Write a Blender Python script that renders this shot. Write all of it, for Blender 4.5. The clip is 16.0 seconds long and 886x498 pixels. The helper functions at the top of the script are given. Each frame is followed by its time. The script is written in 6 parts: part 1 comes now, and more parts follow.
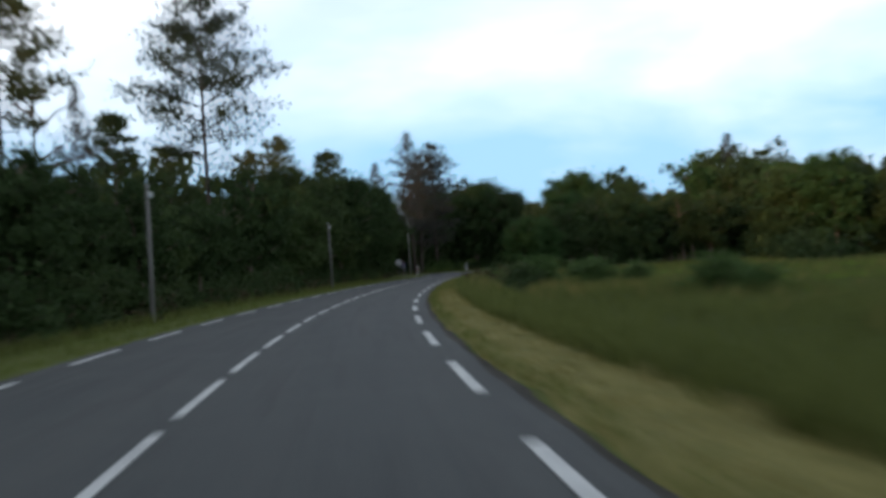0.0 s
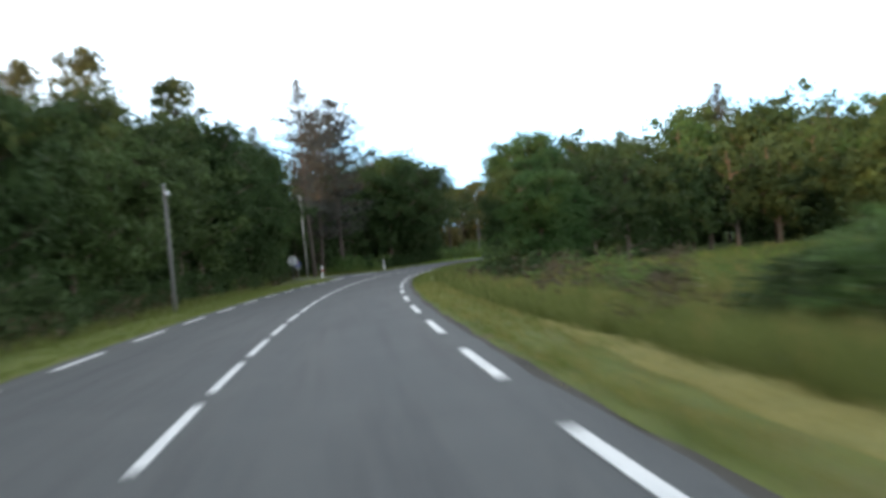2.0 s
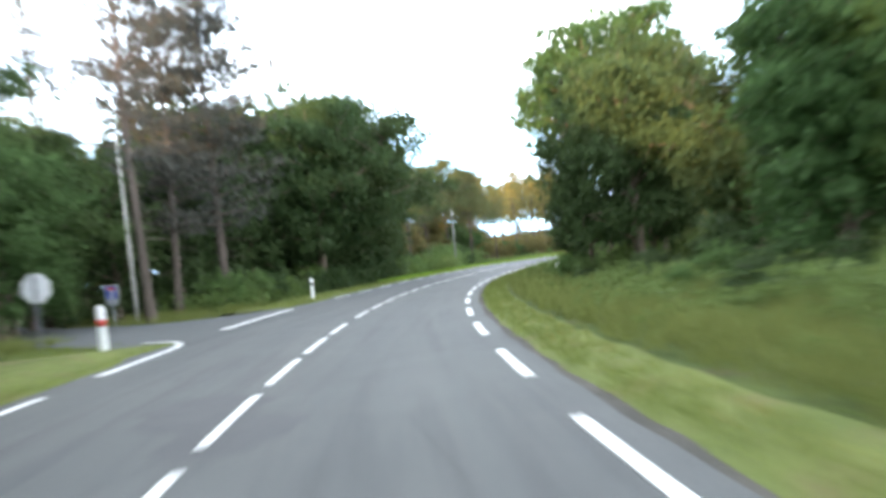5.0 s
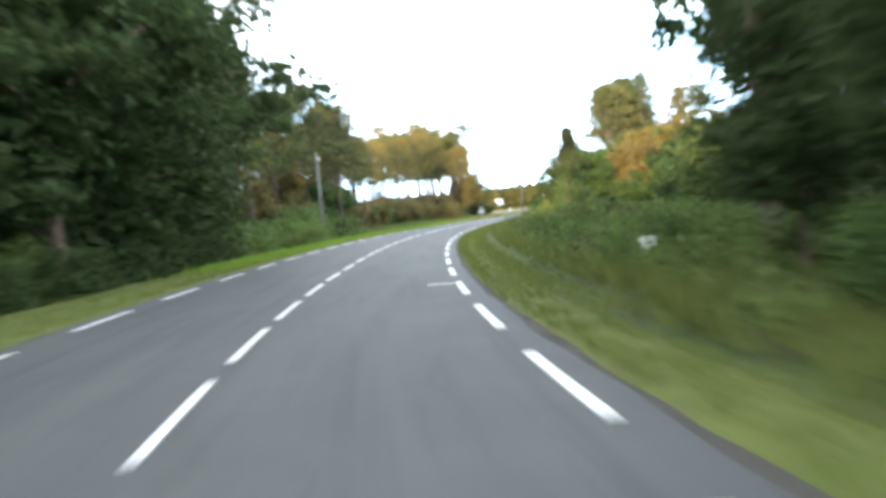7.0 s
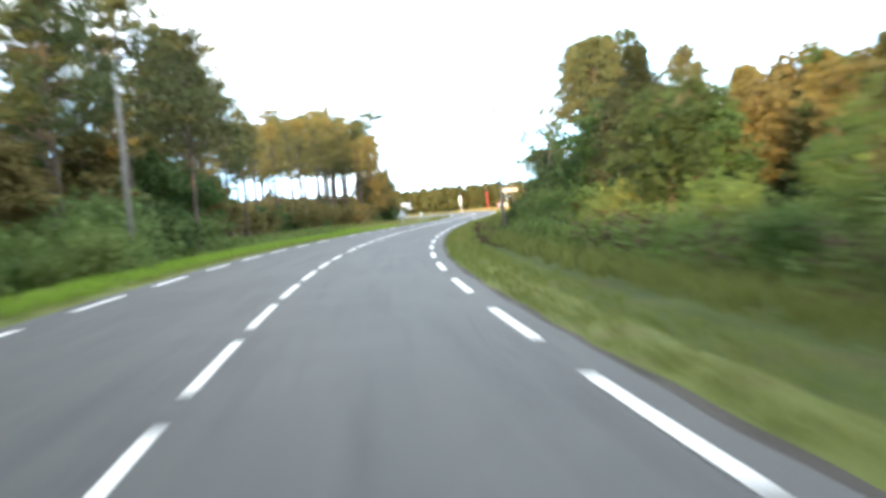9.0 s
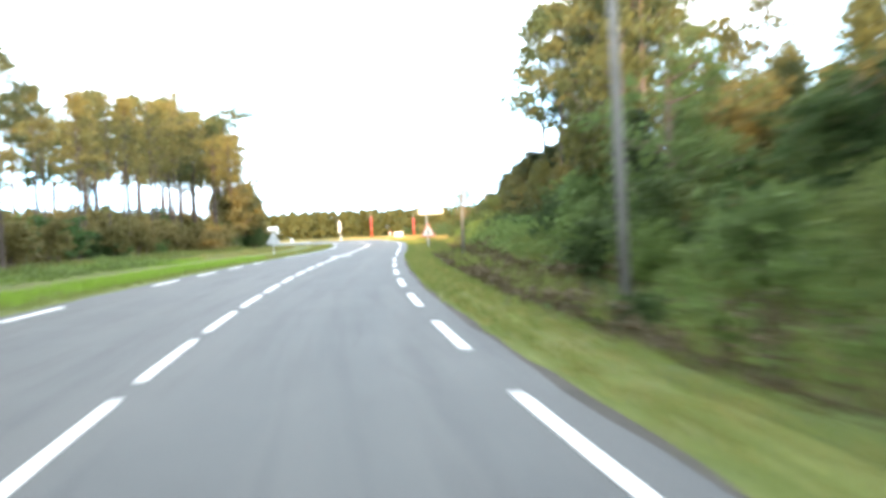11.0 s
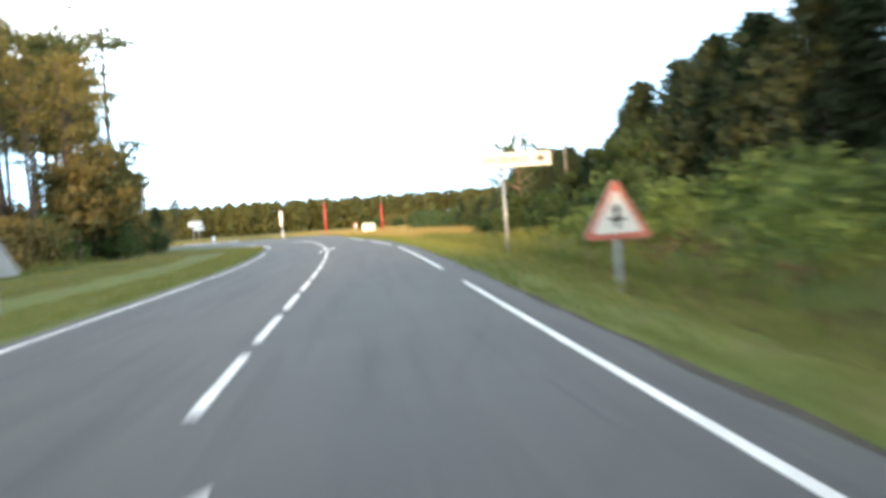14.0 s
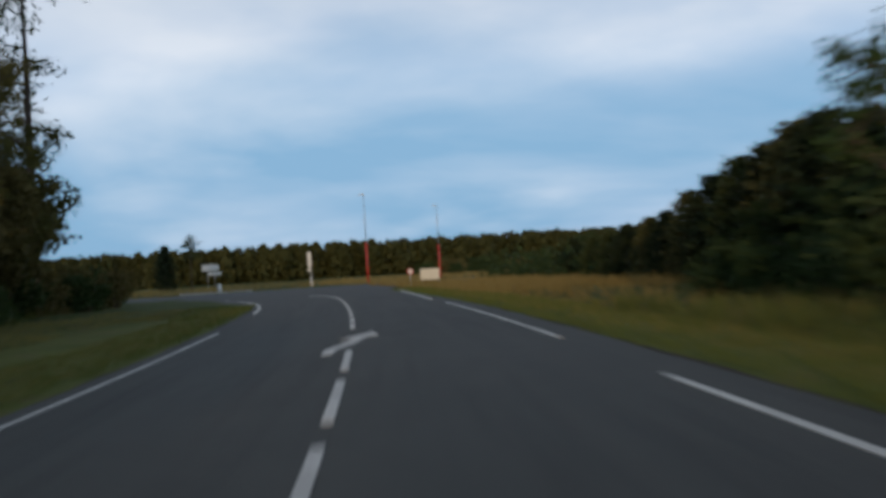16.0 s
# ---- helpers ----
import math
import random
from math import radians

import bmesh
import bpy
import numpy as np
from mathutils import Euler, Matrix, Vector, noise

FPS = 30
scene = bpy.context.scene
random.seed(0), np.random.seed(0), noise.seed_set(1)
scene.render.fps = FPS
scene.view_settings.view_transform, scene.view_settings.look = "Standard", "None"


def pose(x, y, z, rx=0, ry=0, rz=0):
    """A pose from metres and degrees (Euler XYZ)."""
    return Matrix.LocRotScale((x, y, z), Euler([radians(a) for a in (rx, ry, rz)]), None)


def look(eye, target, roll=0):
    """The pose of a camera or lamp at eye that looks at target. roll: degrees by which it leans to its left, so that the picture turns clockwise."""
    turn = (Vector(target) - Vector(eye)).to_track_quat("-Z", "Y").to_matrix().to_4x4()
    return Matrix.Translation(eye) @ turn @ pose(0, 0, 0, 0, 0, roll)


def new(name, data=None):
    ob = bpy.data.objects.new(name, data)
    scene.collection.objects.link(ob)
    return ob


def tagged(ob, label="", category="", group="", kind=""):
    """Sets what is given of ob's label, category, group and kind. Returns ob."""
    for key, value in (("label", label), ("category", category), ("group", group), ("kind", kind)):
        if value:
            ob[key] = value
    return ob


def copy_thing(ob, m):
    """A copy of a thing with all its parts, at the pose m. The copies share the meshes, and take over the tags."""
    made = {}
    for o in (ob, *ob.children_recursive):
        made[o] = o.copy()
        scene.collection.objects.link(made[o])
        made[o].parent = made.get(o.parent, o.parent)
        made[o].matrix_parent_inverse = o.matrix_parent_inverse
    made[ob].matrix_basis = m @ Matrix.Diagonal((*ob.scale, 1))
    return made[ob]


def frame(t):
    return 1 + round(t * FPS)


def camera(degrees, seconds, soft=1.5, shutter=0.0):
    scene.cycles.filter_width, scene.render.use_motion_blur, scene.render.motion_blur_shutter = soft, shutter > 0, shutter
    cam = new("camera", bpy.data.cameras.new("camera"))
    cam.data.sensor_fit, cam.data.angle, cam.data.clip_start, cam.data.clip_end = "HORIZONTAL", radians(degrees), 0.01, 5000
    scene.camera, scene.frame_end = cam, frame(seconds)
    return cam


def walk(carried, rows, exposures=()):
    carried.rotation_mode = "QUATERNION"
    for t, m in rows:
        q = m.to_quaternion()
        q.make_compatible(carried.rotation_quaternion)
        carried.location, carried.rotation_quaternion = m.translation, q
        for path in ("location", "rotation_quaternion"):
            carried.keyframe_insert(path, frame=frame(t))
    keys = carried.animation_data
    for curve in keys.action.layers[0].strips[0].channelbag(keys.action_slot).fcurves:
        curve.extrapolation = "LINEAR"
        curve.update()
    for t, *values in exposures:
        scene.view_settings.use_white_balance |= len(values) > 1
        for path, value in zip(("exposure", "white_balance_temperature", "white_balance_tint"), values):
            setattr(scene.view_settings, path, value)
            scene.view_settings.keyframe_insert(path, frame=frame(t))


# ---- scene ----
cam = camera(49.73, 16.0, soft=3.8, shutter=1.0)
ROWS = [
    (0, 1.672, 0.079, 1.351, 90.82, 3.43, -4.17),
    (0.1, 1.600, 1.840, 1.346, 90.76, 3.44, -4.08),
    (0.2, 1.532, 3.600, 1.341, 90.52, 3.45, -4.30),
    (0.3, 1.466, 5.360, 1.335, 89.90, 3.80, -4.85),
    (0.5, 1.337, 8.869, 1.323, 88.62, 5.45, -6.92),
    (1, 1.103, 17.599, 1.274, 89.24, 6.61, -8.48),
    (1.5, 1.276, 26.291, 1.341, 89.42, 5.85, -9.94),
    (2, 1.622, 34.881, 1.323, 90.19, 4.92, -11.21),
    (2.5, 2.246, 43.310, 1.325, 90.36, 4.05, -12.13),
    (3, 3.039, 51.612, 1.371, 92.10, 6.13, -12.87),
    (3.5, 4.016, 60.048, 1.391, 92.30, 6.63, -13.36),
    (4, 5.208, 68.603, 1.351, 91.69, 6.64, -14.27),
    (4.5, 6.574, 77.060, 1.355, 92.65, 6.24, -15.20),
    (5, 8.057, 85.357, 1.328, 90.54, 6.06, -15.96),
    (5.5, 9.745, 93.444, 1.332, 89.85, 5.99, -18.27),
    (6, 11.641, 101.232, 1.338, 89.17, 5.92, -20.54),
    (6.5, 13.748, 108.823, 1.343, 88.48, 5.85, -22.76),
    (7, 16.088, 116.314, 1.349, 87.80, 5.78, -25.05),
    (7.5, 18.711, 123.791, 1.356, 87.11, 5.71, -27.50),
    (8, 21.550, 131.273, 1.251, 87.03, 5.56, -28.42),
    (8.5, 24.761, 138.852, 1.245, 87.45, 6.18, -29.81),
    (9, 28.298, 146.407, 1.227, 87.58, 5.12, -31.45),
    (9.5, 32.009, 154.029, 1.214, 87.70, 4.05, -33.13),
    (10, 35.897, 161.605, 1.201, 87.83, 2.98, -35.23),
    (10.4, 39.144, 167.564, 1.190, 87.93, 2.13, -37.15),
    (10.8, 42.500, 173.385, 1.180, 88.03, 1.28, -39.09),
    (11, 44.225, 176.239, 1.163, 88.86, 2.55, -39.50),
    (11.5, 48.659, 183.277, 1.140, 88.16, 3.51, -39.71),
    (12, 53.242, 190.339, 1.139, 88.44, 1.35, -40.92),
    (12.5, 58.006, 197.212, 1.200, 88.41, 0.87, -42.49),
    (13, 62.772, 203.887, 1.198, 87.79, 3.06, -42.47),
    (13.5, 67.383, 210.316, 1.171, 87.50, 3.32, -43.23),
    (14, 72.044, 216.618, 1.246, 88.10, 4.02, -42.49),
    (14.5, 76.742, 222.993, 1.258, 90.52, 3.45, -42.87),
    (15, 81.338, 229.252, 1.186, 90.35, 1.90, -41.27),
    (15.5, 86.032, 235.637, 1.200, 90.10, 2.73, -40.69),
    (16, 90.697, 242.161, 1.213, 91.07, 3.45, -39.79),
]
EXPOSURES = [
    (0.0, -1.0, 6050, 10), (0.5, -0.65, 6050, 10), (1.0, -0.1, 6100, 10), (1.5, 0.3, 6200, 10), (2.5, 0.42, 6300, 10), (3.5, 0.64, 6300, 10), (4.2, 0.85, 6320, 10), (4.5, 1.05, 6280, 10), (5.0, 1.85, 6240, 10),
    (7.5, 1.5, 6360, 10), (8.0, 1.2, 6360, 10), (8.5, 1.35, 6400, 10), (11.0, 1.95, 6360, 10), (12.0, 1.52, 6440, 10), (13.0, 1.05, 6460, 10), (14.0, 0.98, 6400, 10),
    (14.5, -0.2, 6300, 10), (15.0, -0.6, 6300, 10), (15.5, -1.3, 6050, 10), (16.0, -1.78, 5850, 10),
]
walk(cam, [(t, pose(x, y, z, rx, ry, rz)) for t, x, y, z, rx, ry, rz in ROWS], EXPOSURES)

# ---------------------------------------------------------------- sky and sun
SUN_DIR = Vector((-0.654, -0.746, 0.13)).normalized()
world = bpy.data.worlds.new("evening_sky")
scene.world = world
world.use_nodes = True
nt = world.node_tree
nt.nodes.clear()
sky = nt.nodes.new("ShaderNodeTexSky")
sky.sky_type, sky.sun_disc = "NISHITA", False
sky.sun_elevation, sky.sun_rotation = math.asin(SUN_DIR.z), math.atan2(SUN_DIR.x, SUN_DIR.y)
sky.air_density, sky.dust_density, sky.ozone_density = 1.0, 1.2, 1.5
coord = nt.nodes.new("ShaderNodeTexCoord")
split = nt.nodes.new("ShaderNodeSeparateXYZ")
lift = nt.nodes.new("ShaderNodeMath")
lift.operation = "ADD"
lift.inputs[1].default_value = 0.16
over = nt.nodes.new("ShaderNodeVectorMath")
over.operation = "DIVIDE"
level = nt.nodes.new("ShaderNodeCombineXYZ")
clouds = nt.nodes.new("ShaderNodeTexNoise")
clouds.inputs["Scale"].default_value, clouds.inputs["Detail"].default_value, clouds.inputs["Roughness"].default_value = 0.55, 6.0, 0.5
clouds.inputs["Distortion"].default_value = 0.3
shade = nt.nodes.new("ShaderNodeTexNoise")
shade.inputs["Scale"].default_value, shade.inputs["Detail"].default_value = 1.1, 5.0
deck = nt.nodes.new("ShaderNodeMapRange")
deck.inputs["From Min"].default_value, deck.inputs["From Max"].default_value = 0.0, 0.34
deck.inputs["To Min"].default_value, deck.inputs["To Max"].default_value = -0.16, 0.2
cover = nt.nodes.new("ShaderNodeMath")
cover.operation = "ADD"
ramp = nt.nodes.new("ShaderNodeValToRGB")
ramp.color_ramp.elements[0].position, ramp.color_ramp.elements[1].position = 0.36, 0.66
grey = nt.nodes.new("ShaderNodeValToRGB")
grey.color_ramp.elements[0].color, grey.color_ramp.elements[1].color = (11.8, 14.0, 16.4, 1), (18.0, 18.4, 18.6, 1)
grey.color_ramp.elements[0].position, grey.color_ramp.elements[1].position = 0.35, 0.62
blue = nt.nodes.new("ShaderNodeMix")
blue.data_type, blue.blend_type = "RGBA", "MIX"
blue.inputs["Factor"].default_value = 0.9
blue.inputs["B"].default_value = (6.8, 11.2, 15.0, 1)
mix = nt.nodes.new("ShaderNodeMix")
mix.data_type = "RGBA"
fall = nt.nodes.new("ShaderNodeMapRange")
fall.inputs["From Min"].default_value, fall.inputs["From Max"].default_value = 0.2, 0.75
fall.inputs["To Min"].default_value, fall.inputs["To Max"].default_value = 1.5, 0.42
dome = nt.nodes.new("ShaderNodeMix")
dome.data_type, dome.blend_type = "RGBA", "MULTIPLY"
dome.inputs["Factor"].default_value = 1.0
back = nt.nodes.new("ShaderNodeBackground")
back.inputs["Strength"].default_value = 0.1
wout = nt.nodes.new("ShaderNodeOutputWorld")
for a, b in ((coord.outputs["Generated"], split.inputs["Vector"]), (split.outputs["Z"], lift.inputs[0]),
             (coord.outputs["Generated"], over.inputs[0]), (lift.outputs["Value"], level.inputs["X"]), (lift.outputs["Value"], level.inputs["Y"]),
             (lift.outputs["Value"], level.inputs["Z"]), (level.outputs["Vector"], over.inputs[1]), (over.outputs["Vector"], clouds.inputs["Vector"]),
             (over.outputs["Vector"], shade.inputs["Vector"]), (split.outputs["Z"], deck.inputs["Value"]), (clouds.outputs["Fac"], cover.inputs[0]),
             (deck.outputs["Result"], cover.inputs[1]), (cover.outputs["Value"], ramp.inputs["Fac"]), (shade.outputs["Fac"], grey.inputs["Fac"]),
             (sky.outputs["Color"], blue.inputs["A"]), (ramp.outputs["Color"], mix.inputs["Factor"]), (blue.outputs["Result"], mix.inputs["A"]),
             (grey.outputs["Color"], mix.inputs["B"]), (mix.outputs["Result"], dome.inputs["A"]), (split.outputs["Z"], fall.inputs["Value"]),
             (fall.outputs["Result"], dome.inputs["B"]), (dome.outputs["Result"], back.inputs["Color"]), (back.outputs["Background"], wout.inputs["Surface"])):
    nt.links.new(a, b)
sun = new("sun", bpy.data.lights.new("sun", "SUN"))
sun.data.energy, sun.data.angle, sun.data.color = 4.6, radians(0.7), (1.0, 0.66, 0.33)
sun.matrix_world = look(SUN_DIR * 300, (0, 0, 0))

# ---------------------------------------------------------------- materials


def nodes_of(name):
    mat = bpy.data.materials.new(name)
    mat.use_nodes = True
    tree = mat.node_tree
    return mat, tree, tree.nodes["Principled BSDF"]


def mixed(tree, fac, a, b, mode="MIX"):
    m = tree.nodes.new("ShaderNodeMix")
    m.data_type, m.blend_type = "RGBA", mode
    for key, value in (("Factor", fac), ("A", a), ("B", b)):
        if hasattr(value, "is_linked"):
            tree.links.new(value, m.inputs[key])
        else:
            m.inputs[key].default_value = value if key == "Factor" else (*value, 1)
    return m.outputs["Result"]


def noise_of(tree, scale, detail=4.0, low=0.35, high=0.65, rough=0.6, space="Object", stretch=(1, 1, 1)):
    c = tree.nodes.new("ShaderNodeTexCoord")
    m = tree.nodes.new("ShaderNodeMapping")
    m.inputs["Scale"].default_value = stretch
    n = tree.nodes.new("ShaderNodeTexNoise")
    n.inputs["Scale"].default_value, n.inputs["Detail"].default_value, n.inputs["Roughness"].default_value = scale, detail, rough
    r = tree.nodes.new("ShaderNodeMapRange")
    r.inputs["From Min"].default_value, r.inputs["From Max"].default_value = low, high
    tree.links.new(c.outputs[space], m.inputs["Vector"])
    tree.links.new(m.outputs["Vector"], n.inputs["Vector"])
    tree.links.new(n.outputs["Fac"], r.inputs["Value"])
    return r.outputs["Result"]


def bumped(tree, bsdf, height, strength, distance):
    b = tree.nodes.new("ShaderNodeBump")
    b.inputs["Strength"].default_value, b.inputs["Distance"].default_value = strength, distance
    tree.links.new(height, b.inputs["Height"])
    tree.links.new(b.outputs["Normal"], bsdf.inputs["Normal"])


def surface(name, dark, light, scale, fine, rough=0.8, bump=0.3, dist=0.01, metal=0.0, space="Object", stretch=(1, 1, 1), third=None):
    """A surface with large stains and fine grain between two colours."""
    mat, tree, bsdf = nodes_of(name)
    big = noise_of(tree, scale, 5, space=space, stretch=stretch)
    small = noise_of(tree, fine, 6, 0.25, 0.75, space=space, stretch=stretch)
    col = mixed(tree, big, dark, light)
    col = mixed(tree, 0.45, col, mixed(tree, small, tuple(v * 0.55 for v in dark), tuple(min(1, v * 1.25) for v in light)))
    if third:
        col = mixed(tree, noise_of(tree, scale * 2.7, 6, 0.52, 0.7, space=space, stretch=stretch), col, third)
    tree.links.new(col, bsdf.inputs["Base Color"])
    bsdf.inputs["Roughness"].default_value, bsdf.inputs["Metallic"].default_value = rough, metal
    bsdf.inputs["Specular IOR Level"].default_value = 0.15 if rough > 0.92 else 0.5
    if bump:
        bumped(tree, bsdf, small, bump, dist)
    return mat


def foliage(name, dark, light, warm, glow=0.35):
    """Leaves: colour varies from plant to plant and from leaf to leaf, and light shines through."""
    mat, tree, bsdf = nodes_of(name)
    info, geo = tree.nodes.new("ShaderNodeObjectInfo"), tree.nodes.new("ShaderNodeNewGeometry")
    col = mixed(tree, geo.outputs["Random Per Island"], tuple(0.75 * a + 0.25 * b for a, b in zip(dark, light)), tuple(0.25 * a + 0.75 * b for a, b in zip(dark, light)))
    tint = tree.nodes.new("ShaderNodeMapRange")
    tint.inputs["From Min"].default_value, tint.inputs["To Max"].default_value = 0.35, 0.6
    tree.links.new(info.outputs["Random"], tint.inputs["Value"])
    col = mixed(tree, tint.outputs["Result"], col, warm)
    tree.links.new(col, bsdf.inputs["Base Color"])
    bsdf.inputs["Roughness"].default_value, bsdf.inputs["Specular IOR Level"].default_value = 0.7, 0.15
    thin = tree.nodes.new("ShaderNodeBsdfTranslucent")
    tree.links.new(col, thin.inputs["Color"])
    both = tree.nodes.new("ShaderNodeMixShader")
    both.inputs["Fac"].default_value = glow
    out = tree.nodes["Material Output"]
    tree.links.new(bsdf.outputs["BSDF"], both.inputs[1])
    tree.links.new(thin.outputs["BSDF"], both.inputs[2])
    tree.links.new(both.outputs["Shader"], out.inputs["Surface"])
    return mat


M = {
    "bark": surface("bark", (0.09, 0.065, 0.05), (0.2, 0.155, 0.12), 1.5, 14, 0.95, 0.8, 0.03, stretch=(1, 1, 0.25)),
    "pine_bark": surface("pine_bark", (0.062, 0.05, 0.042), (0.125, 0.1, 0.083), 1.2, 11, 0.95, 0.9, 0.04, stretch=(1, 1, 0.3)),
    "oak": foliage("oak_leaf", (0.028, 0.06, 0.018), (0.082, 0.145, 0.045), (0.09, 0.115, 0.04)),
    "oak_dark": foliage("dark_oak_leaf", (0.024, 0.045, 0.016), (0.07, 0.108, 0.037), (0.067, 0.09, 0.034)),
    "pine": foliage("pine_needle", (0.035, 0.055, 0.02), (0.105, 0.125, 0.048), (0.14, 0.122, 0.046), 0.2),
    "pine_brown": foliage("browned_needle", (0.04, 0.043, 0.037), (0.088, 0.088, 0.074), (0.082, 0.078, 0.064), 0.2),
    "pine_dark": foliage("young_pine_needle", (0.017, 0.03, 0.015), (0.05, 0.068, 0.031), (0.06, 0.063, 0.03), 0.18),
    # Warm brown of low sunlight on leaves and brush, put into the leaf colour.
    "rust": foliage("sunlit_brown_leaf", (0.08, 0.075, 0.027), (0.18, 0.15, 0.053), (0.165, 0.128, 0.047)),
    # Golden evening light on the pine crowns is put into the needle colour.
    "gold": foliage("sunlit_gold_needle", (0.09, 0.086, 0.027), (0.23, 0.19, 0.058), (0.24, 0.18, 0.054), 0.36),
    "olive": foliage("olive_leaf", (0.06, 0.07, 0.02), (0.145, 0.135, 0.04), (0.13, 0.108, 0.034)),
    "pine_gold_mix": foliage("far_pine_needle", (0.03, 0.045, 0.016), (0.1, 0.1, 0.034), (0.12, 0.11, 0.036), 0.2),
    "shrub": foliage("shrub_leaf", (0.044, 0.085, 0.023), (0.13, 0.2, 0.062), (0.135, 0.17, 0.062)),
    "fern": foliage("fern_frond", (0.066, 0.106, 0.027), (0.16, 0.225, 0.066), (0.165, 0.19, 0.062), 0.4),
    "grass": foliage("verge_grass", (0.085, 0.124, 0.029), (0.187, 0.218, 0.06), (0.18, 0.2, 0.048), 0.35),
    "field": foliage("field_grass", (0.066, 0.1, 0.023), (0.165, 0.19, 0.052), (0.16, 0.17, 0.048), 0.35),
    # Lime brightness of sunlit turf is put into this grass colour.
    "lush": foliage("lush_grass", (0.1, 0.19, 0.016), (0.22, 0.36, 0.045), (0.23, 0.33, 0.045), 0.4),
    "hay": foliage("cut_hay", (0.17, 0.155, 0.045), (0.34, 0.29, 0.1), (0.3, 0.26, 0.085), 0.3),
    "straw": foliage("dry_grass", (0.2, 0.15, 0.05), (0.42, 0.32, 0.12), (0.36, 0.28, 0.1), 0.35),
    "dead_fern": foliage("dead_bracken", (0.05, 0.042, 0.026), (0.13, 0.1, 0.055), (0.1, 0.08, 0.044), 0.25),
    "wood_pole": surface("weathered_pole", (0.1, 0.096, 0.088), (0.21, 0.2, 0.185), 1.4, 25, 0.9, 0.5, 0.01, stretch=(1, 1, 0.12)),
    "concrete": surface("concrete", (0.4, 0.39, 0.36), (0.58, 0.56, 0.52), 2.0, 30, 0.85, 0.3, 0.005),
    "steel": surface("galvanised_steel", (0.36, 0.37, 0.38), (0.52, 0.53, 0.54), 3.0, 40, 0.5, 0.1, 0.002, metal=0.6),
    "white": surface("white_sign_paint", (0.7, 0.7, 0.68), (0.82, 0.82, 0.8), 2.5, 30, 0.45, 0.05, 0.002),
    "cream": surface("cream_sheet", (0.72, 0.68, 0.58), (0.84, 0.8, 0.7), 2.5, 30, 0.5, 0.05, 0.002),
    "faded_red": surface("faded_red_paint", (0.5, 0.11, 0.07), (0.62, 0.19, 0.13), 3.0, 30, 0.5, 0.05, 0.002),
    "red": surface("red_paint", (0.42, 0.03, 0.025), (0.56, 0.05, 0.04), 3.0, 30, 0.45, 0.05, 0.002),
    "black": surface("black_paint", (0.015, 0.015, 0.016), (0.035, 0.035, 0.036), 3.0, 30, 0.5, 0.05, 0.002),
    "blue": surface("blue_sheet", (0.02, 0.05, 0.26), (0.03, 0.075, 0.36), 3.0, 30, 0.45, 0.05, 0.002),
    "grey_back": surface("sign_back", (0.32, 0.33, 0.34), (0.44, 0.45, 0.46), 2.0, 30, 0.5, 0.05, 0.002, metal=0.3),
    "wire": surface("cable", (0.03, 0.03, 0.03), (0.06, 0.06, 0.06), 3.0, 30, 0.6, 0.0),
}


def asphalt():
    mat, tree, bsdf = nodes_of("asphalt")
    big = noise_of(tree, 0.16, 6, 0.3, 0.7, stretch=(1, 1, 1))
    patch = noise_of(tree, 0.55, 5, 0.5, 0.72)
    grit = noise_of(tree, 60, 3, 0.25, 0.75)
    col = mixed(tree, big, (0.047, 0.0505, 0.052), (0.066, 0.0705, 0.0715))
    col = mixed(tree, patch, col, (0.079, 0.082, 0.081))
    col = mixed(tree, 0.4, col, mixed(tree, grit, (0.024, 0.0255, 0.026), (0.121, 0.128, 0.127)))
    lane = tree.nodes.new("ShaderNodeAttribute")
    lane.attribute_name = "lane"
    for scale, low, high, tone in ((1.3, 0.42, 0.7, (0.088, 0.089, 0.085)), (2.7, 0.5, 0.75, (0.036, 0.037, 0.04))):
        streak = tree.nodes.new("ShaderNodeTexNoise")
        streak.inputs["Scale"].default_value, streak.inputs["Detail"].default_value = scale, 3.0
        tree.links.new(lane.outputs["Vector"], streak.inputs["Vector"])
        gain = tree.nodes.new("ShaderNodeMapRange")
        gain.inputs["From Min"].default_value, gain.inputs["From Max"].default_value, gain.inputs["To Max"].default_value = low, high, 0.55
        tree.links.new(streak.outputs["Fac"], gain.inputs["Value"])
        col = mixed(tree, gain.outputs["Result"], col, tone)
    crack = tree.nodes.new("ShaderNodeTexVoronoi")
    crack.feature = "DISTANCE_TO_EDGE"
    crack.inputs["Scale"].default_value = 0.35
    c = tree.nodes.new("ShaderNodeTexCoord")
    tree.links.new(c.outputs["Object"], crack.inputs["Vector"])
    thin = tree.nodes.new("ShaderNodeMapRange")
    thin.inputs["From Max"].default_value, thin.inputs["To Min"].default_value, thin.inputs["To Max"].default_value = 0.008, 0.4, 0.0
    tree.links.new(crack.outputs["Distance"], thin.inputs["Value"])
    col = mixed(tree, thin.outputs["Result"], col, (0.03, 0.03, 0.03))
    tree.links.new(col, bsdf.inputs["Base Color"])
    bsdf.inputs["Roughness"].default_value = 0.8
    bsdf.inputs["Specular IOR Level"].default_value = 0.3
    bumped(tree, bsdf, grit, 0.35, 0.004)
    return mat


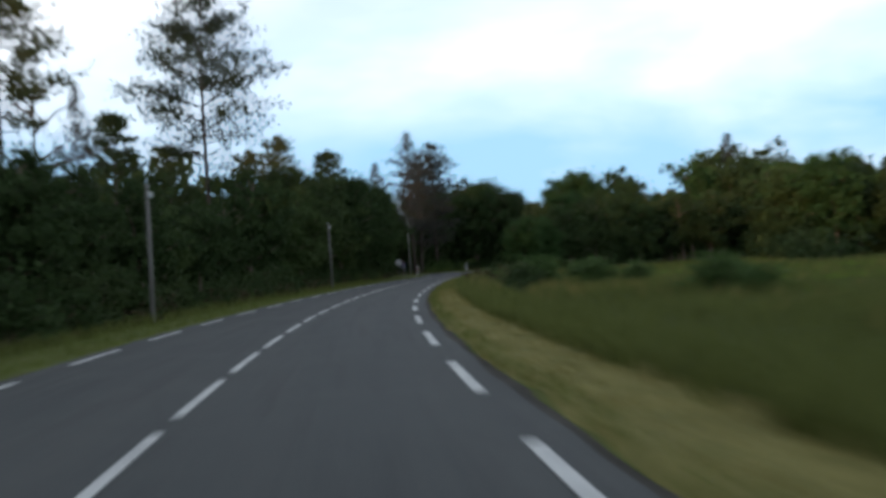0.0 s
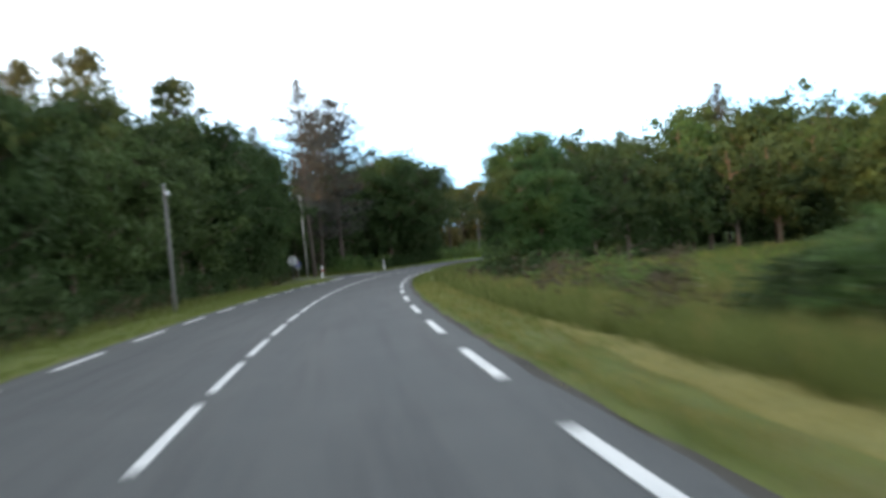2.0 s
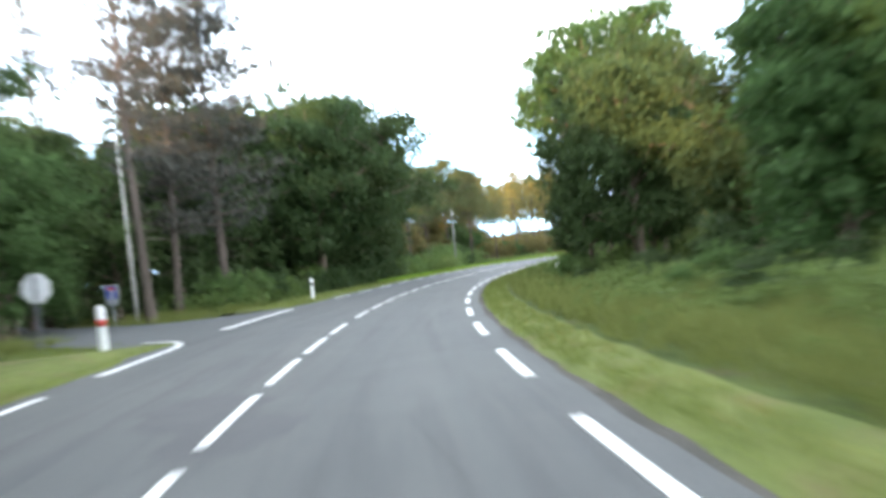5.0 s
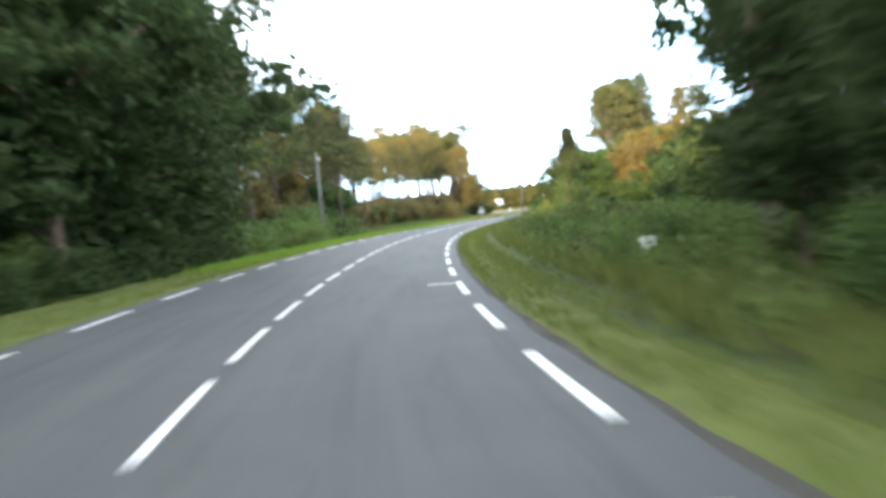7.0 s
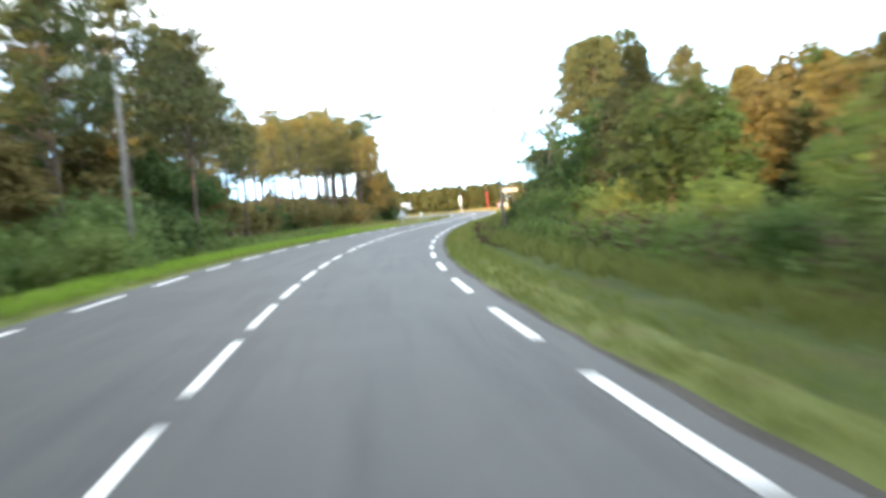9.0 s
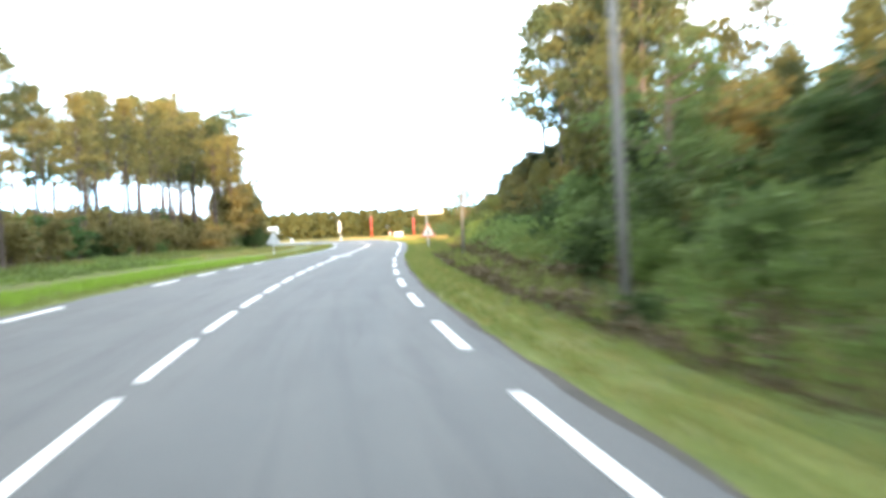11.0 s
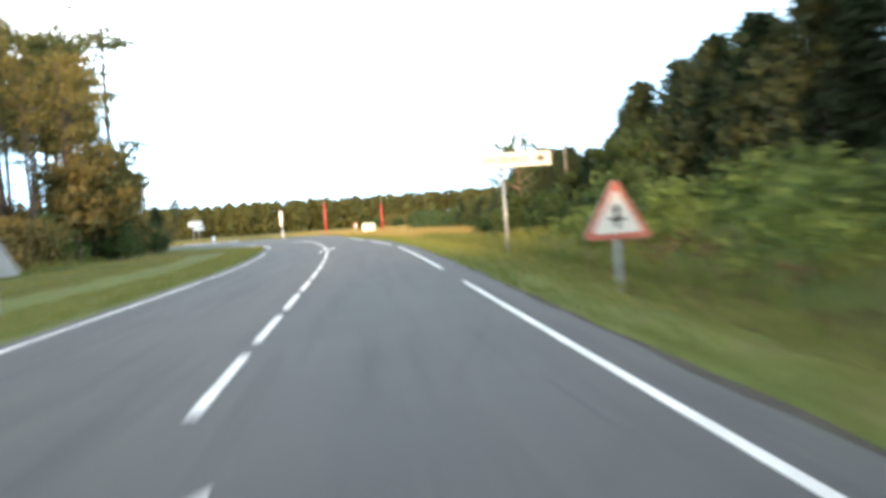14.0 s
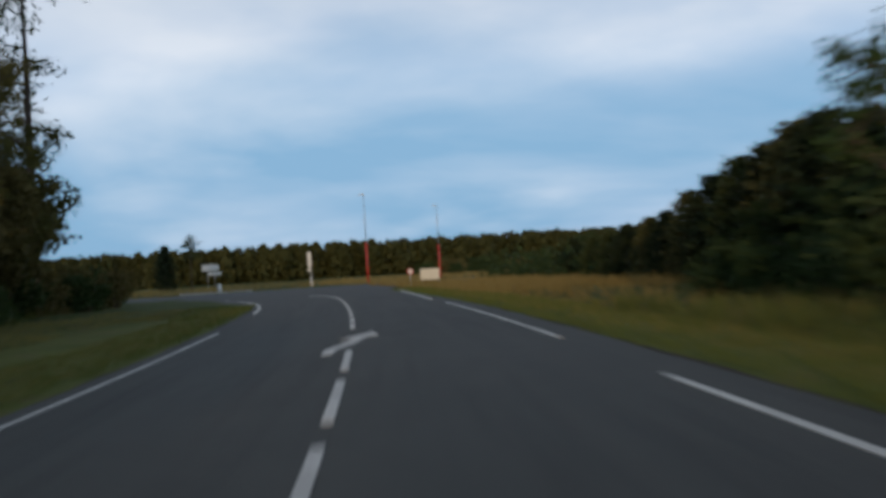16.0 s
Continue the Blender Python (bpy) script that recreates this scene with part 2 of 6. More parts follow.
def road_paint():
    mat, tree, bsdf = nodes_of("road_paint")
    wear = noise_of(tree, 9.0, 6, 0.56, 0.74, space="Object")
    grime = noise_of(tree, 1.1, 4)
    col = mixed(tree, grime, (0.5, 0.5, 0.49), (0.68, 0.68, 0.66))
    col = mixed(tree, wear, col, (0.13, 0.13, 0.13))
    tree.links.new(col, bsdf.inputs["Base Color"])
    bsdf.inputs["Roughness"].default_value = 0.6
    bumped(tree, bsdf, wear, 0.3, 0.002)
    return mat


M["asphalt"], M["paint"] = asphalt(), road_paint()
M["pale_back"] = surface("pale_sign_back", (0.6, 0.61, 0.62), (0.74, 0.75, 0.76), 2.0, 30, 0.5, 0.05, 0.002)
M["dark_steel"] = surface("dark_steel", (0.09, 0.09, 0.11), (0.16, 0.16, 0.19), 3.0, 40, 0.55, 0.1, 0.002, metal=0.4)
M["new_asphalt"] = surface("patched_asphalt", (0.034, 0.035, 0.038), (0.056, 0.057, 0.06), 1.2, 50, 0.85, 0.35, 0.004)
M["soil"] = surface("grassy_ground", (0.035, 0.06, 0.014), (0.085, 0.11, 0.028), 0.22, 5.0, 0.95, 0.7, 0.05, third=(0.085, 0.075, 0.034))
M["litter"] = surface("verge_turf", (0.07, 0.1, 0.022), (0.15, 0.17, 0.045), 0.5, 8.0, 0.95, 0.7, 0.04, third=(0.14, 0.12, 0.052))
M["hay_ground"] = surface("dry_mown_hay", (0.17, 0.158, 0.045), (0.3, 0.265, 0.09), 0.8, 9.0, 0.95, 0.8, 0.04, third=(0.14, 0.145, 0.042))
M["gravel"] = surface("edge_gravel", (0.045, 0.043, 0.04), (0.1, 0.092, 0.078), 0.9, 22.0, 0.95, 0.8, 0.02)

# ---------------------------------------------------------------- mesh helpers


def mesh_of(name, verts, faces, mat, smooth=False):
    me = bpy.data.meshes.new(name)
    me.from_pydata([tuple(v) for v in verts], [], [tuple(f) for f in faces])
    me.materials.append(mat)
    if smooth:
        me.polygons.foreach_set("use_smooth", [True] * len(me.polygons))
    me.update()
    return me


def mesh_np(name, verts, faces, mat):
    """A mesh from arrays: verts (n, 3), faces (m, k) with one k for all."""
    me = bpy.data.meshes.new(name)
    verts, faces = np.asarray(verts, np.float32), np.asarray(faces, np.int32)
    m, k = faces.shape
    me.vertices.add(len(verts))
    me.vertices.foreach_set("co", verts.ravel())
    me.loops.add(m * k)
    me.loops.foreach_set("vertex_index", faces.ravel())
    me.polygons.add(m)
    me.polygons.foreach_set("loop_start", np.arange(0, m * k, k, dtype=np.int32))
    me.materials.append(mat)
    me.update(calc_edges=True)
    me.validate()
    return me


def child(name, me, parent, label=""):
    ob = new(name, me)
    ob.parent = parent
    return tagged(ob, label)


def part(name, bm, mat, parent, label=""):
    me = bpy.data.meshes.new(name)
    bm.normal_update()
    bm.to_mesh(me)
    bm.free()
    me.materials.append(mat)
    return child(name, me, parent, label)


def thing(name, label, category, group="", kind=""):
    return tagged(new(name), label, category, group, kind)


def box(sx, sy, sz, at=(0, 0, 0), bevel=0.0):
    bm = bmesh.new()
    bmesh.ops.create_cube(bm, size=1.0)
    bmesh.ops.scale(bm, vec=(sx, sy, sz), verts=bm.verts)
    bmesh.ops.translate(bm, vec=at, verts=bm.verts)
    if bevel:
        bmesh.ops.bevel(bm, geom=bm.edges[:], offset=bevel, segments=2, affect="EDGES", profile=0.5)
    return bm


def rod(r0, r1, z0, z1, sides=12, at=(0, 0)):
    bm = bmesh.new()
    bmesh.ops.create_cone(bm, cap_ends=True, segments=sides, radius1=r0, radius2=r1, depth=z1 - z0)
    bmesh.ops.translate(bm, vec=(at[0], at[1], (z0 + z1) / 2), verts=bm.verts)
    for f in bm.faces:
        f.smooth = len(f.verts) == 4
    return bm


def prism(outline, y0, y1, bevel=0.0):
    """A flat panel with an outline in x and z, from y0 to y1."""
    bm = bmesh.new()
    a = [bm.verts.new((x, y0, z)) for x, z in outline]
    b = [bm.verts.new((x, y1, z)) for x, z in outline]
    bm.faces.new(a)
    bm.faces.new(b[::-1])
    n = len(outline)
    for i in range(n):
        bm.faces.new((a[i], b[i], b[(i + 1) % n], a[(i + 1) % n]))
    bmesh.ops.recalc_face_normals(bm, faces=bm.faces)
    if bevel:
        bmesh.ops.bevel(bm, geom=bm.edges[:], offset=bevel, segments=1, affect="EDGES")
    return bm


def tubes(paths, sides=7):
    """Tapered tubes: each path is a list of (point, radius)."""
    verts, faces = [], []
    for path in paths:
        first = len(verts)
        for i, (p, r) in enumerate(path):
            p = Vector(p)
            way = Vector(path[min(i + 1, len(path) - 1)][0]) - Vector(path[max(i - 1, 0)][0])
            side = way.cross(Vector((0.31, 0.95, 0.12))).normalized()
            up = way.cross(side).normalized()
            verts += [p + (side * math.cos(a) + up * math.sin(a)) * r for a in (2 * math.pi * k / sides for k in range(sides))]
        for i in range(len(path) - 1):
            for k in range(sides):
                a, b = first + i * sides + k, first + i * sides + (k + 1) % sides
                faces.append((a, b, b + sides, a + sides))
        faces.append(tuple(range(len(verts) - sides, len(verts))))
    return verts, faces


def cards(rng, centres, size, aspect, lean=None):
    """Small bent leaves, one at each centre, turned at random (about lean, where given)."""
    n = len(centres)
    a = rng.normal(size=(n, 3))
    if lean is not None:
        a = a * 0.55 + lean
    a /= np.linalg.norm(a, axis=1, keepdims=True) + 1e-9
    b = np.cross(a, rng.normal(size=(n, 3)))
    b /= np.linalg.norm(b, axis=1, keepdims=True) + 1e-9
    up = np.cross(a, b)
    s = (size * rng.uniform(0.6, 1.35, n))[:, None]
    c = centres - a * s * 0.45
    v = np.stack([c - b * s * aspect * 0.5, c + b * s * aspect * 0.5 + up * s * 0.15, centres + a * s * 0.6 + up * s * rng.normal(0, 0.15, (n, 1))], 1)
    return v.reshape(-1, 3), np.arange(3 * n).reshape(-1, 3)


# ---------------------------------------------------------------- the road's line

KNOT_S = np.arange(-10.0, 371.0, 20.0)
BEND = np.array([-0.304, -0.274, -0.372, -0.181, -0.234, -0.408, -0.397, -0.48, -0.147, -0.347, -0.368, -0.217, -0.092, 0.016, 0.171, 0.229, 0.241, 0.227, 0.201, 0.171][:20]) * 0.01
KNOT_B = np.arange(-10.0, 371.0, 40.0)
BANK = np.array([-0.0098, -0.0211, -0.0235, 0.0031, 0.0284, 0.0288, 0.0008, -0.0411, -0.0223, -0.0178])
STEP = np.arange(-120.0, 460.0, 0.5)
TURN = np.cumsum(np.where(STEP < -20, 0.0, np.interp(STEP, KNOT_S, BEND))) * 0.5
TURN += 0.0473 - np.interp(0, STEP, TURN)
LINE_X, LINE_Y = np.cumsum(-np.sin(TURN)) * 0.5, np.cumsum(np.cos(TURN)) * 0.5
LINE_X -= np.interp(0, STEP, LINE_X)
LINE_Y -= np.interp(0, STEP, LINE_Y)
RIGHT_W, LEFT_W = 2.97, 3.35
ROAD_R, ROAD_L = 3.3, 3.7
END_S = 348.0


def road_z(s, n):
    return -np.interp(s, KNOT_B, BANK) * np.clip(n, -4.5, 4.5)


def on_road(s, n, lift=0.0):
    """The place s metres along the road's centre line and n metres to its right."""
    t = np.interp(s, STEP, TURN)
    return np.stack([np.interp(s, STEP, LINE_X) + n * np.cos(t), np.interp(s, STEP, LINE_Y) + n * np.sin(t), road_z(s, n) + lift + 0 * np.asarray(s, float)], -1)


def along(xy):
    """Station and offset of places in the plan."""
    xs, ys = LINE_X[::4], LINE_Y[::4]
    out = []
    for block in np.array_split(np.asarray(xy, float), max(1, len(xy) // 4000)):
        k = ((block[:, :1] - xs) ** 2 + (block[:, 1:2] - ys) ** 2).argmin(1) * 4
        dx, dy, t = block[:, 0] - LINE_X[k], block[:, 1] - LINE_Y[k], TURN[k]
        s = STEP[k] - dx * np.sin(t) + dy * np.cos(t)
        out.append(np.stack([s, dx * np.cos(t) + dy * np.sin(t)], 1))
    return np.concatenate(out)


def wave(x, y):
    return 0.10 * np.sin(x * 0.21 + 1.3) * np.sin(y * 0.17) + 0.05 * np.sin(x * 0.63 + y * 0.5) + 0.03 * np.sin(x * 1.7 - y * 1.3)


SIDE_S, CROSS_S = 115.5, 351.5


def in_lane(s, n, extra=0.0):
    """Whether a place lies on the oblique side road."""
    s, n = np.asarray(s, float), np.asarray(n, float)
    return (n < -6) & (n > -52) & (np.abs(s - 108.4 + n * 1.05) < 2.9 + extra)


def ground_z(s, n, x, y):
    """Height of the ground: level with the road, a shallow ditch, then gently uneven."""
    a = np.abs(n)
    edge = road_z(s, np.clip(n, -3.8, 3.8)) - 0.05
    ditch = -0.3 * np.exp(-((a - np.where(n > 0, 6.1, 7.2)) / 0.9) ** 2)
    ditch = ditch * np.where(n > 0, 1 + np.interp(s, (178, 190, 256, 268), (0, 1.0, 1.0, 0)), 1.0)
    ditch = ditch * ~((n < 0) & (np.abs(s - SIDE_S) < 14)) * (s < 300)
    far = np.clip((a - 4.2) / 3.0, 0, 1)
    paved = (s > 318) & (s < 372)
    z = edge * (1 - far) + far * (wave(x, y) * np.where(paved, 0.0, 1.0) - 0.06) + ditch
    z = z + 0.2 * np.exp(-((s - 104.5) / 4.5) ** 2) * np.exp(-((n + 6.5) / 2.0) ** 2)
    z = z + 0.6 * np.clip((n - 6.9) / 1.7, 0, 1) ** 2 * (3 - 2 * np.clip((n - 6.9) / 1.7, 0, 1)) * np.interp(s, (194, 212, 264, 280), (0, 1, 1, 0))
    under = a < np.where(n > 0, ROAD_R, ROAD_L) - 0.1
    z = np.where(under & (s < END_S + 8), z - 0.12, z)
    z = np.where(in_lane(s, n, 0.6) | ((n < -3.5) & (n > -8) & (s > 108.3 - (n + 3.7) * 1.2) & (s < 121)), -0.12, z)
    z = np.where((np.abs(s - CROSS_S) < 10) & (n > -230) & (n < 130), -0.16, z)
    return z


def build_ground():
    fx = np.concatenate([-np.geomspace(3000, 70, 14), np.arange(-60, 230.1, 1.7), np.geomspace(240, 3000, 14)])
    fy = np.concatenate([-np.geomspace(3000, 60, 14), np.arange(-50, 420.1, 1.7), np.geomspace(432, 3400, 14)])
    gx, gy = np.meshgrid(fx, fy)
    sn = along(np.stack([gx.ravel(), gy.ravel()], 1))
    z = ground_z(sn[:, 0], sn[:, 1], gx.ravel(), gy.ravel())
    v = np.stack([gx.ravel(), gy.ravel(), z], 1)
    w, h = len(fx), len(fy)
    i = (np.arange(h - 1)[:, None] * w + np.arange(w - 1)).ravel()
    me = mesh_np("ground", v, np.stack([i, i + 1, i + w + 1, i + w], 1), M["soil"])
    me.polygons.foreach_set("use_smooth", [True] * len(me.polygons))
    tagged(new("ground", me), "uneven grassy heathland and forest floor beside the road", "ground", kind="structure")


def ribbon(s0, s1, offsets, step=1.0, lifts=None):
    """A sheet swept along the road: offsets are n values, or functions of s."""
    ss = np.arange(s0, s1 + step * 0.5, step)
    rows = []
    for j, n in enumerate(offsets):
        nn = n(ss) if callable(n) else np.full(len(ss), float(n))
        lift = lifts[j] if lifts is not None else 0.0
        rows.append(on_road(ss, nn, lift(ss) if callable(lift) else lift))
    k, m = len(offsets), len(ss)
    v = np.stack(rows, 1).reshape(-1, 3)
    i = (np.arange(m - 1)[:, None] * k + np.arange(k - 1)).ravel()
    return v, np.stack([i, i + 1, i + k + 1, i + k], 1)


def rag(seed, size):
    return lambda s: size * (np.sin(s * 0.9 + seed) * 0.4 + np.sin(s * 2.3 + seed * 2) * 0.35 + np.sin(s * 5.1 + seed * 3) * 0.25)


build_ground()



def WIDER(s):
    return np.interp(s, (174, 192, 222, 238, 290, 312), (0.0, 0.06, 0.06, 0.2, 0.24, 0.0))


# carriageway, with a ragged broken edge
v, f = ribbon(-110, END_S + 2, [lambda s: -ROAD_L + rag(1, 0.05)(s), -3.4, -1.7, 0, 1.5, 3.0, lambda s: ROAD_R + WIDER(s) + rag(2, 0.05)(s)], 1.0)
me = mesh_np("road", v, f, M["asphalt"])
lengthwise = me.attributes.new("lane", "FLOAT_VECTOR", "POINT")
worn = along(v[:, :2])
lengthwise.data.foreach_set("vector", np.stack([worn[:, 1], worn[:, 0] * 0.05, 0 * worn[:, 0]], 1).astype(np.float32).ravel())
road = tagged(new("road", me), "grey worn asphalt country road with dashed white lines", "road", kind="structure")
# gravelly crumbled rims
for side, w in ((1, ROAD_R), (-1, -ROAD_L)):
    r = rag(4 + side, 0.07)
    v, f = ribbon(-110, 318, [lambda s, w=w: w - 0.12 + WIDER(s), lambda s, w=w, r=r: w + 0.15 + r(s) + WIDER(s)] if side > 0 else [lambda s, w=w, r=r: w - 0.15 + r(s), w + 0.12], 0.7, [-0.012, -0.03] if side > 0 else [-0.03, -0.012])
    tagged(new("road_edge", mesh_np("road_edge", v, f, M["gravel"])), "crumbled gravel rim along the asphalt edge", "road edge", kind="structure")
# mown verges


def VERGE_R(s):
    return np.interp(s, (0, 40, 62, 76, 90, 128, 142, 158, 170, 200, 236, 252, 300), (4.95, 4.85, 4.6, 4.55, 4.45, 4.2, 4.15, 4.1, 4.35, 4.25, 4.35, 4.85, 5.2))


def mound(s, side):
    return 0.2 * np.exp(-((s - 104.5) / 4.5) ** 2) if side < 0 else 0.0 * s


def VERGE_FAR(s):
    return np.interp(s, (122, 190, 212, 262, 306), (-6.6, -6.6, -12.0, -15.5, -9.0))


def VERGE_L(s):
    return np.interp(s, (90, 101, 105, 109), (-5.7, -6.8, -6.8, -4.3))


for side, n0, n1, n2, s0, s1 in ((1, 3.42, 3.95, 4.4, -110, 322), (-1, -3.82, -4.6, -5.7, -110, 108.5), (-1, -3.82, -5.0, -6.6, 122.5, 306)):
    rim = VERGE_R if side > 0 else VERGE_L if s1 < 120 else VERGE_FAR
    ends = lambda s, s0=s0, s1=s1: np.clip(np.minimum(s - s0, s1 - s) / 3.0, 0, 1)
    if side > 0:
        n0, n1 = lambda s: 3.42 + WIDER(s), lambda s: 3.95 + 0.5 * WIDER(s)
    else:
        n1 = lambda s, n1=n1, ends=ends: n1 + 0.5 * (1 - ends(s))
    outs = [n0, n1, lambda s, rim=rim, side=side: rim(s) + rag(7 + side, 0.1)(s), lambda s, rim=rim, side=side: rim(s) + side * 0.5]
    lift = [lambda s, ends=ends: -0.035 + 0.055 * (1 - ends(s)), lambda s, side=side, ends=ends: (0.09 + mound(s, side) + rag(3 * side, 0.03)(s)) * ends(s) - 0.06 + 0.085 * (1 - ends(s)), lambda s, side=side, ends=ends: (0.06 + mound(s, side) + rag(5 * side, 0.03)(s)) * ends(s) - 0.06 + 0.085 * (1 - ends(s)), -0.3]
    if side < 0:
        outs, lift = outs[::-1], lift[::-1]
    v, f = ribbon(s0, s1, outs, 0.8, lift)
    me = mesh_np("verge", v, f, M["litter"])
    me.polygons.foreach_set("use_smooth", [True] * len(me.polygons))
    tagged(new("verge", me), "mown yellow-green grass verge along the road", "verge", kind="structure")


def HAY_IN(s):
    return np.interp(s, (28, 50), (3.6, 4.5))


v, f = ribbon(-110, 50, [lambda s: HAY_IN(s) - 0.12 + rag(12, 0.08)(s), lambda s: HAY_IN(s) + rag(12, 0.08)(s), lambda s: 0.5 * (HAY_IN(s) + VERGE_R(s)), lambda s: VERGE_R(s) + 0.1 + rag(8, 0.06)(s), lambda s: VERGE_R(s) + 0.22],
              0.8, [-0.03, lambda s: 0.038 + rag(3, 0.03)(s), 0.05, lambda s: 0.02 + rag(5, 0.03)(s), -0.2])
me = mesh_np("mown_strip", v, f, M["hay_ground"])
me.polygons.foreach_set("use_smooth", [True] * len(me.polygons))
tagged(new("mown_strip", me), "strip of dry mown hay along the grass verge", "verge", kind="structure")


def fillet(a, corner, b, count=10):
    """Points on a rounded corner from a by way of corner to b."""
    a, corner, b = (np.asarray(q, float) for q in (a, corner, b))
    return [(1 - u) ** 2 * a + 2 * u * (1 - u) * corner + u * u * b for u in np.linspace(0, 1, count)]


def slab(name, outline_sn, mat, lift, label, category):
    pts = [on_road(np.array(s), np.array(n), lift) for s, n in outline_sn]
    bm = bmesh.new()
    face = bm.faces.new([bm.verts.new(p) for p in pts])
    bmesh.ops.triangulate(bm, faces=[face])
    me = bpy.data.meshes.new(name)
    bm.to_mesh(me)
    bm.free()
    me.materials.append(mat)
    return tagged(new(name, me), label, category, kind="structure")


# side road that leaves to the left, and the crossing road at the end
side = fillet((103.0, -3.62), (106.4, -3.9), (108.6, -5.4)) + [(119.0, -14.6), (150, -42), (155, -42), (126.0, -15.0)] + fillet((121.5, -10), (117.5, -5.5), (125.5, -3.62))
slab("side_road", side, M["asphalt"], 0.012, "narrow asphalt side road meeting the main road", "road")
cross = fillet((303, -3.6), (340, -4.2), (346.5, -34), 14) + [(350, -220), (360, -220)] + [(357.5, -40), (356, 0), (356, 60), (356, 120), (348, 120), (347.5, 60)] + fillet((347, 30), (345, 3.6), (316, 3.25), 12)
slab("junction_road", cross, M["asphalt"], 0.004, "wide asphalt crossing road at the junction", "road")


# ---------------------------------------------------------------- painted lines


def stripe(s0, s1, n, width, step=0.75):
    count = max(2, int((s1 - s0) / step) + 1)
    ss = np.linspace(s0, s1, count)
    nn = np.array([n(q) if callable(n) else n for q in ss])
    rows = []
    for off, lift in ((-width / 2, 0.0), (-width / 2, 0.01), (width / 2, 0.01), (width / 2, 0.0)):
        rows.append(on_road(ss, nn + off, lift))
    v = np.stack(rows, 1).reshape(-1, 3)
    f = []
    for i in range(count - 1):
        for k in range(3):
            a = i * 4 + k
            f.append((a, a + 4, a + 5, a + 1))
    f += [(0, 1, 2, 3), tuple(count * 4 - 4 + q for q in (3, 2, 1, 0))]
    return mesh_of("line", v, f, M["paint"])


def dashes(start, stop, period, length, n, width, name):
    s = start
    while s < stop:
        child(name, stripe(s, s + length, n, width), road)
        s += period


for s0, s1, n0, n1 in ((88.0, 90.6, 0.1, 1.2), (90.2, 91.8, -0.6, 0.4), (93.5, 95.4, -0.5, 0.8), (95.0, 97.4, -1.1, 0.2)):
    span = lambda s, s0=s0, s1=s1: np.sqrt(np.clip(1 - ((s - (s0 + s1) / 2) / ((s1 - s0) / 2)) ** 2, 0.02, 1))
    v, f = ribbon(s0, s1, [lambda s, n0=n0, n1=n1, span=span: (n0 + n1) / 2 - (n1 - n0) / 2 * span(s) + rag(3, 0.2)(s * 1.6), lambda s, n0=n0, n1=n1, span=span: (n0 + n1) / 2 + (n1 - n0) / 2 * span(s) + rag(8, 0.2)(s * 1.6)], 0.12, [0.004, 0.004])
    child("asphalt_patch", mesh_np("asphalt_patch", v, f, M["new_asphalt"]), road, "darker repaired asphalt patch")
CENTRE_W, EDGE_W = 0.105, 0.12
dashes(5.6 - 4.02 * 8, 108, 4.02, 3.0, 0, CENTRE_W, "centre_dash")
dashes(132.8 - 4.25 * 5, 180, 4.25, 3.0, 0, CENTRE_W, "centre_dash")
dashes(185.1, 232, 4.1, 3.0, 0, CENTRE_W, "centre_dash")
dashes(240.8, 278, 4.1, 3.0, 0, CENTRE_W, "centre_dash")
dashes(286.5, 312, 2.6, 1.9, 0, CENTRE_W, "centre_dash")
dashes(9.5 - 5.77 * 5, 122, 5.77, 3.0, RIGHT_W, EDGE_W, "edge_dash")
dashes(134.4 - 5.1 * 2, 160, 5.1, 3.0, RIGHT_W, EDGE_W, "edge_dash")
dashes(165.5, 228, 5.85, 3.0, RIGHT_W, EDGE_W, "edge_dash")
dashes(17.4 - 5.65 * 7, 98, 5.65, 3.0, -LEFT_W, EDGE_W, "edge_dash")
dashes(139.3 - 5.5 * 2, 205, 5.5, 3.0, -LEFT_W, EDGE_W, "edge_dash")
dashes(210.2, 234, 6.0, 3.0, -LEFT_W, EDGE_W, "edge_dash")
for s0, s1 in ((232.3, 251.2), (255.8, 274.2), (279.2, 295.5)):
    child("edge_line", stripe(s0, s1, 3.02, 0.08), road)
for s0, s1, w in ((240.0, 262.0, 0.1), (262.6, 290.0, 0.075)):
    child("edge_line", stripe(s0, s1, -LEFT_W, w), road)


def free_line(points_sn, width, name, lift=0.018):
    """A painted line along any points, given by station and offset."""
    p = [Vector(on_road(np.array(s), np.array(n), 0.0)) for s, n in points_sn]
    v, f = [], []
    for i, q in enumerate(p):
        way = (p[min(i + 1, len(p) - 1)] - p[max(i - 1, 0)]).normalized()
        sidew = Vector((way.y, -way.x, 0)) * width / 2
        v += [q - sidew, q - sidew + Vector((0, 0, lift + 0.004)), q + sidew + Vector((0, 0, lift + 0.004)), q + sidew]
    for i in range(len(p) - 1):
        f += [(i * 4 + k, i * 4 + k + 4, i * 4 + k + 5, i * 4 + k + 1) for k in range(3)]
    f += [(0, 1, 2, 3), tuple(len(v) - 4 + q for q in (3, 2, 1, 0))]
    child(name, mesh_of("line", v, f, M["paint"]), road)


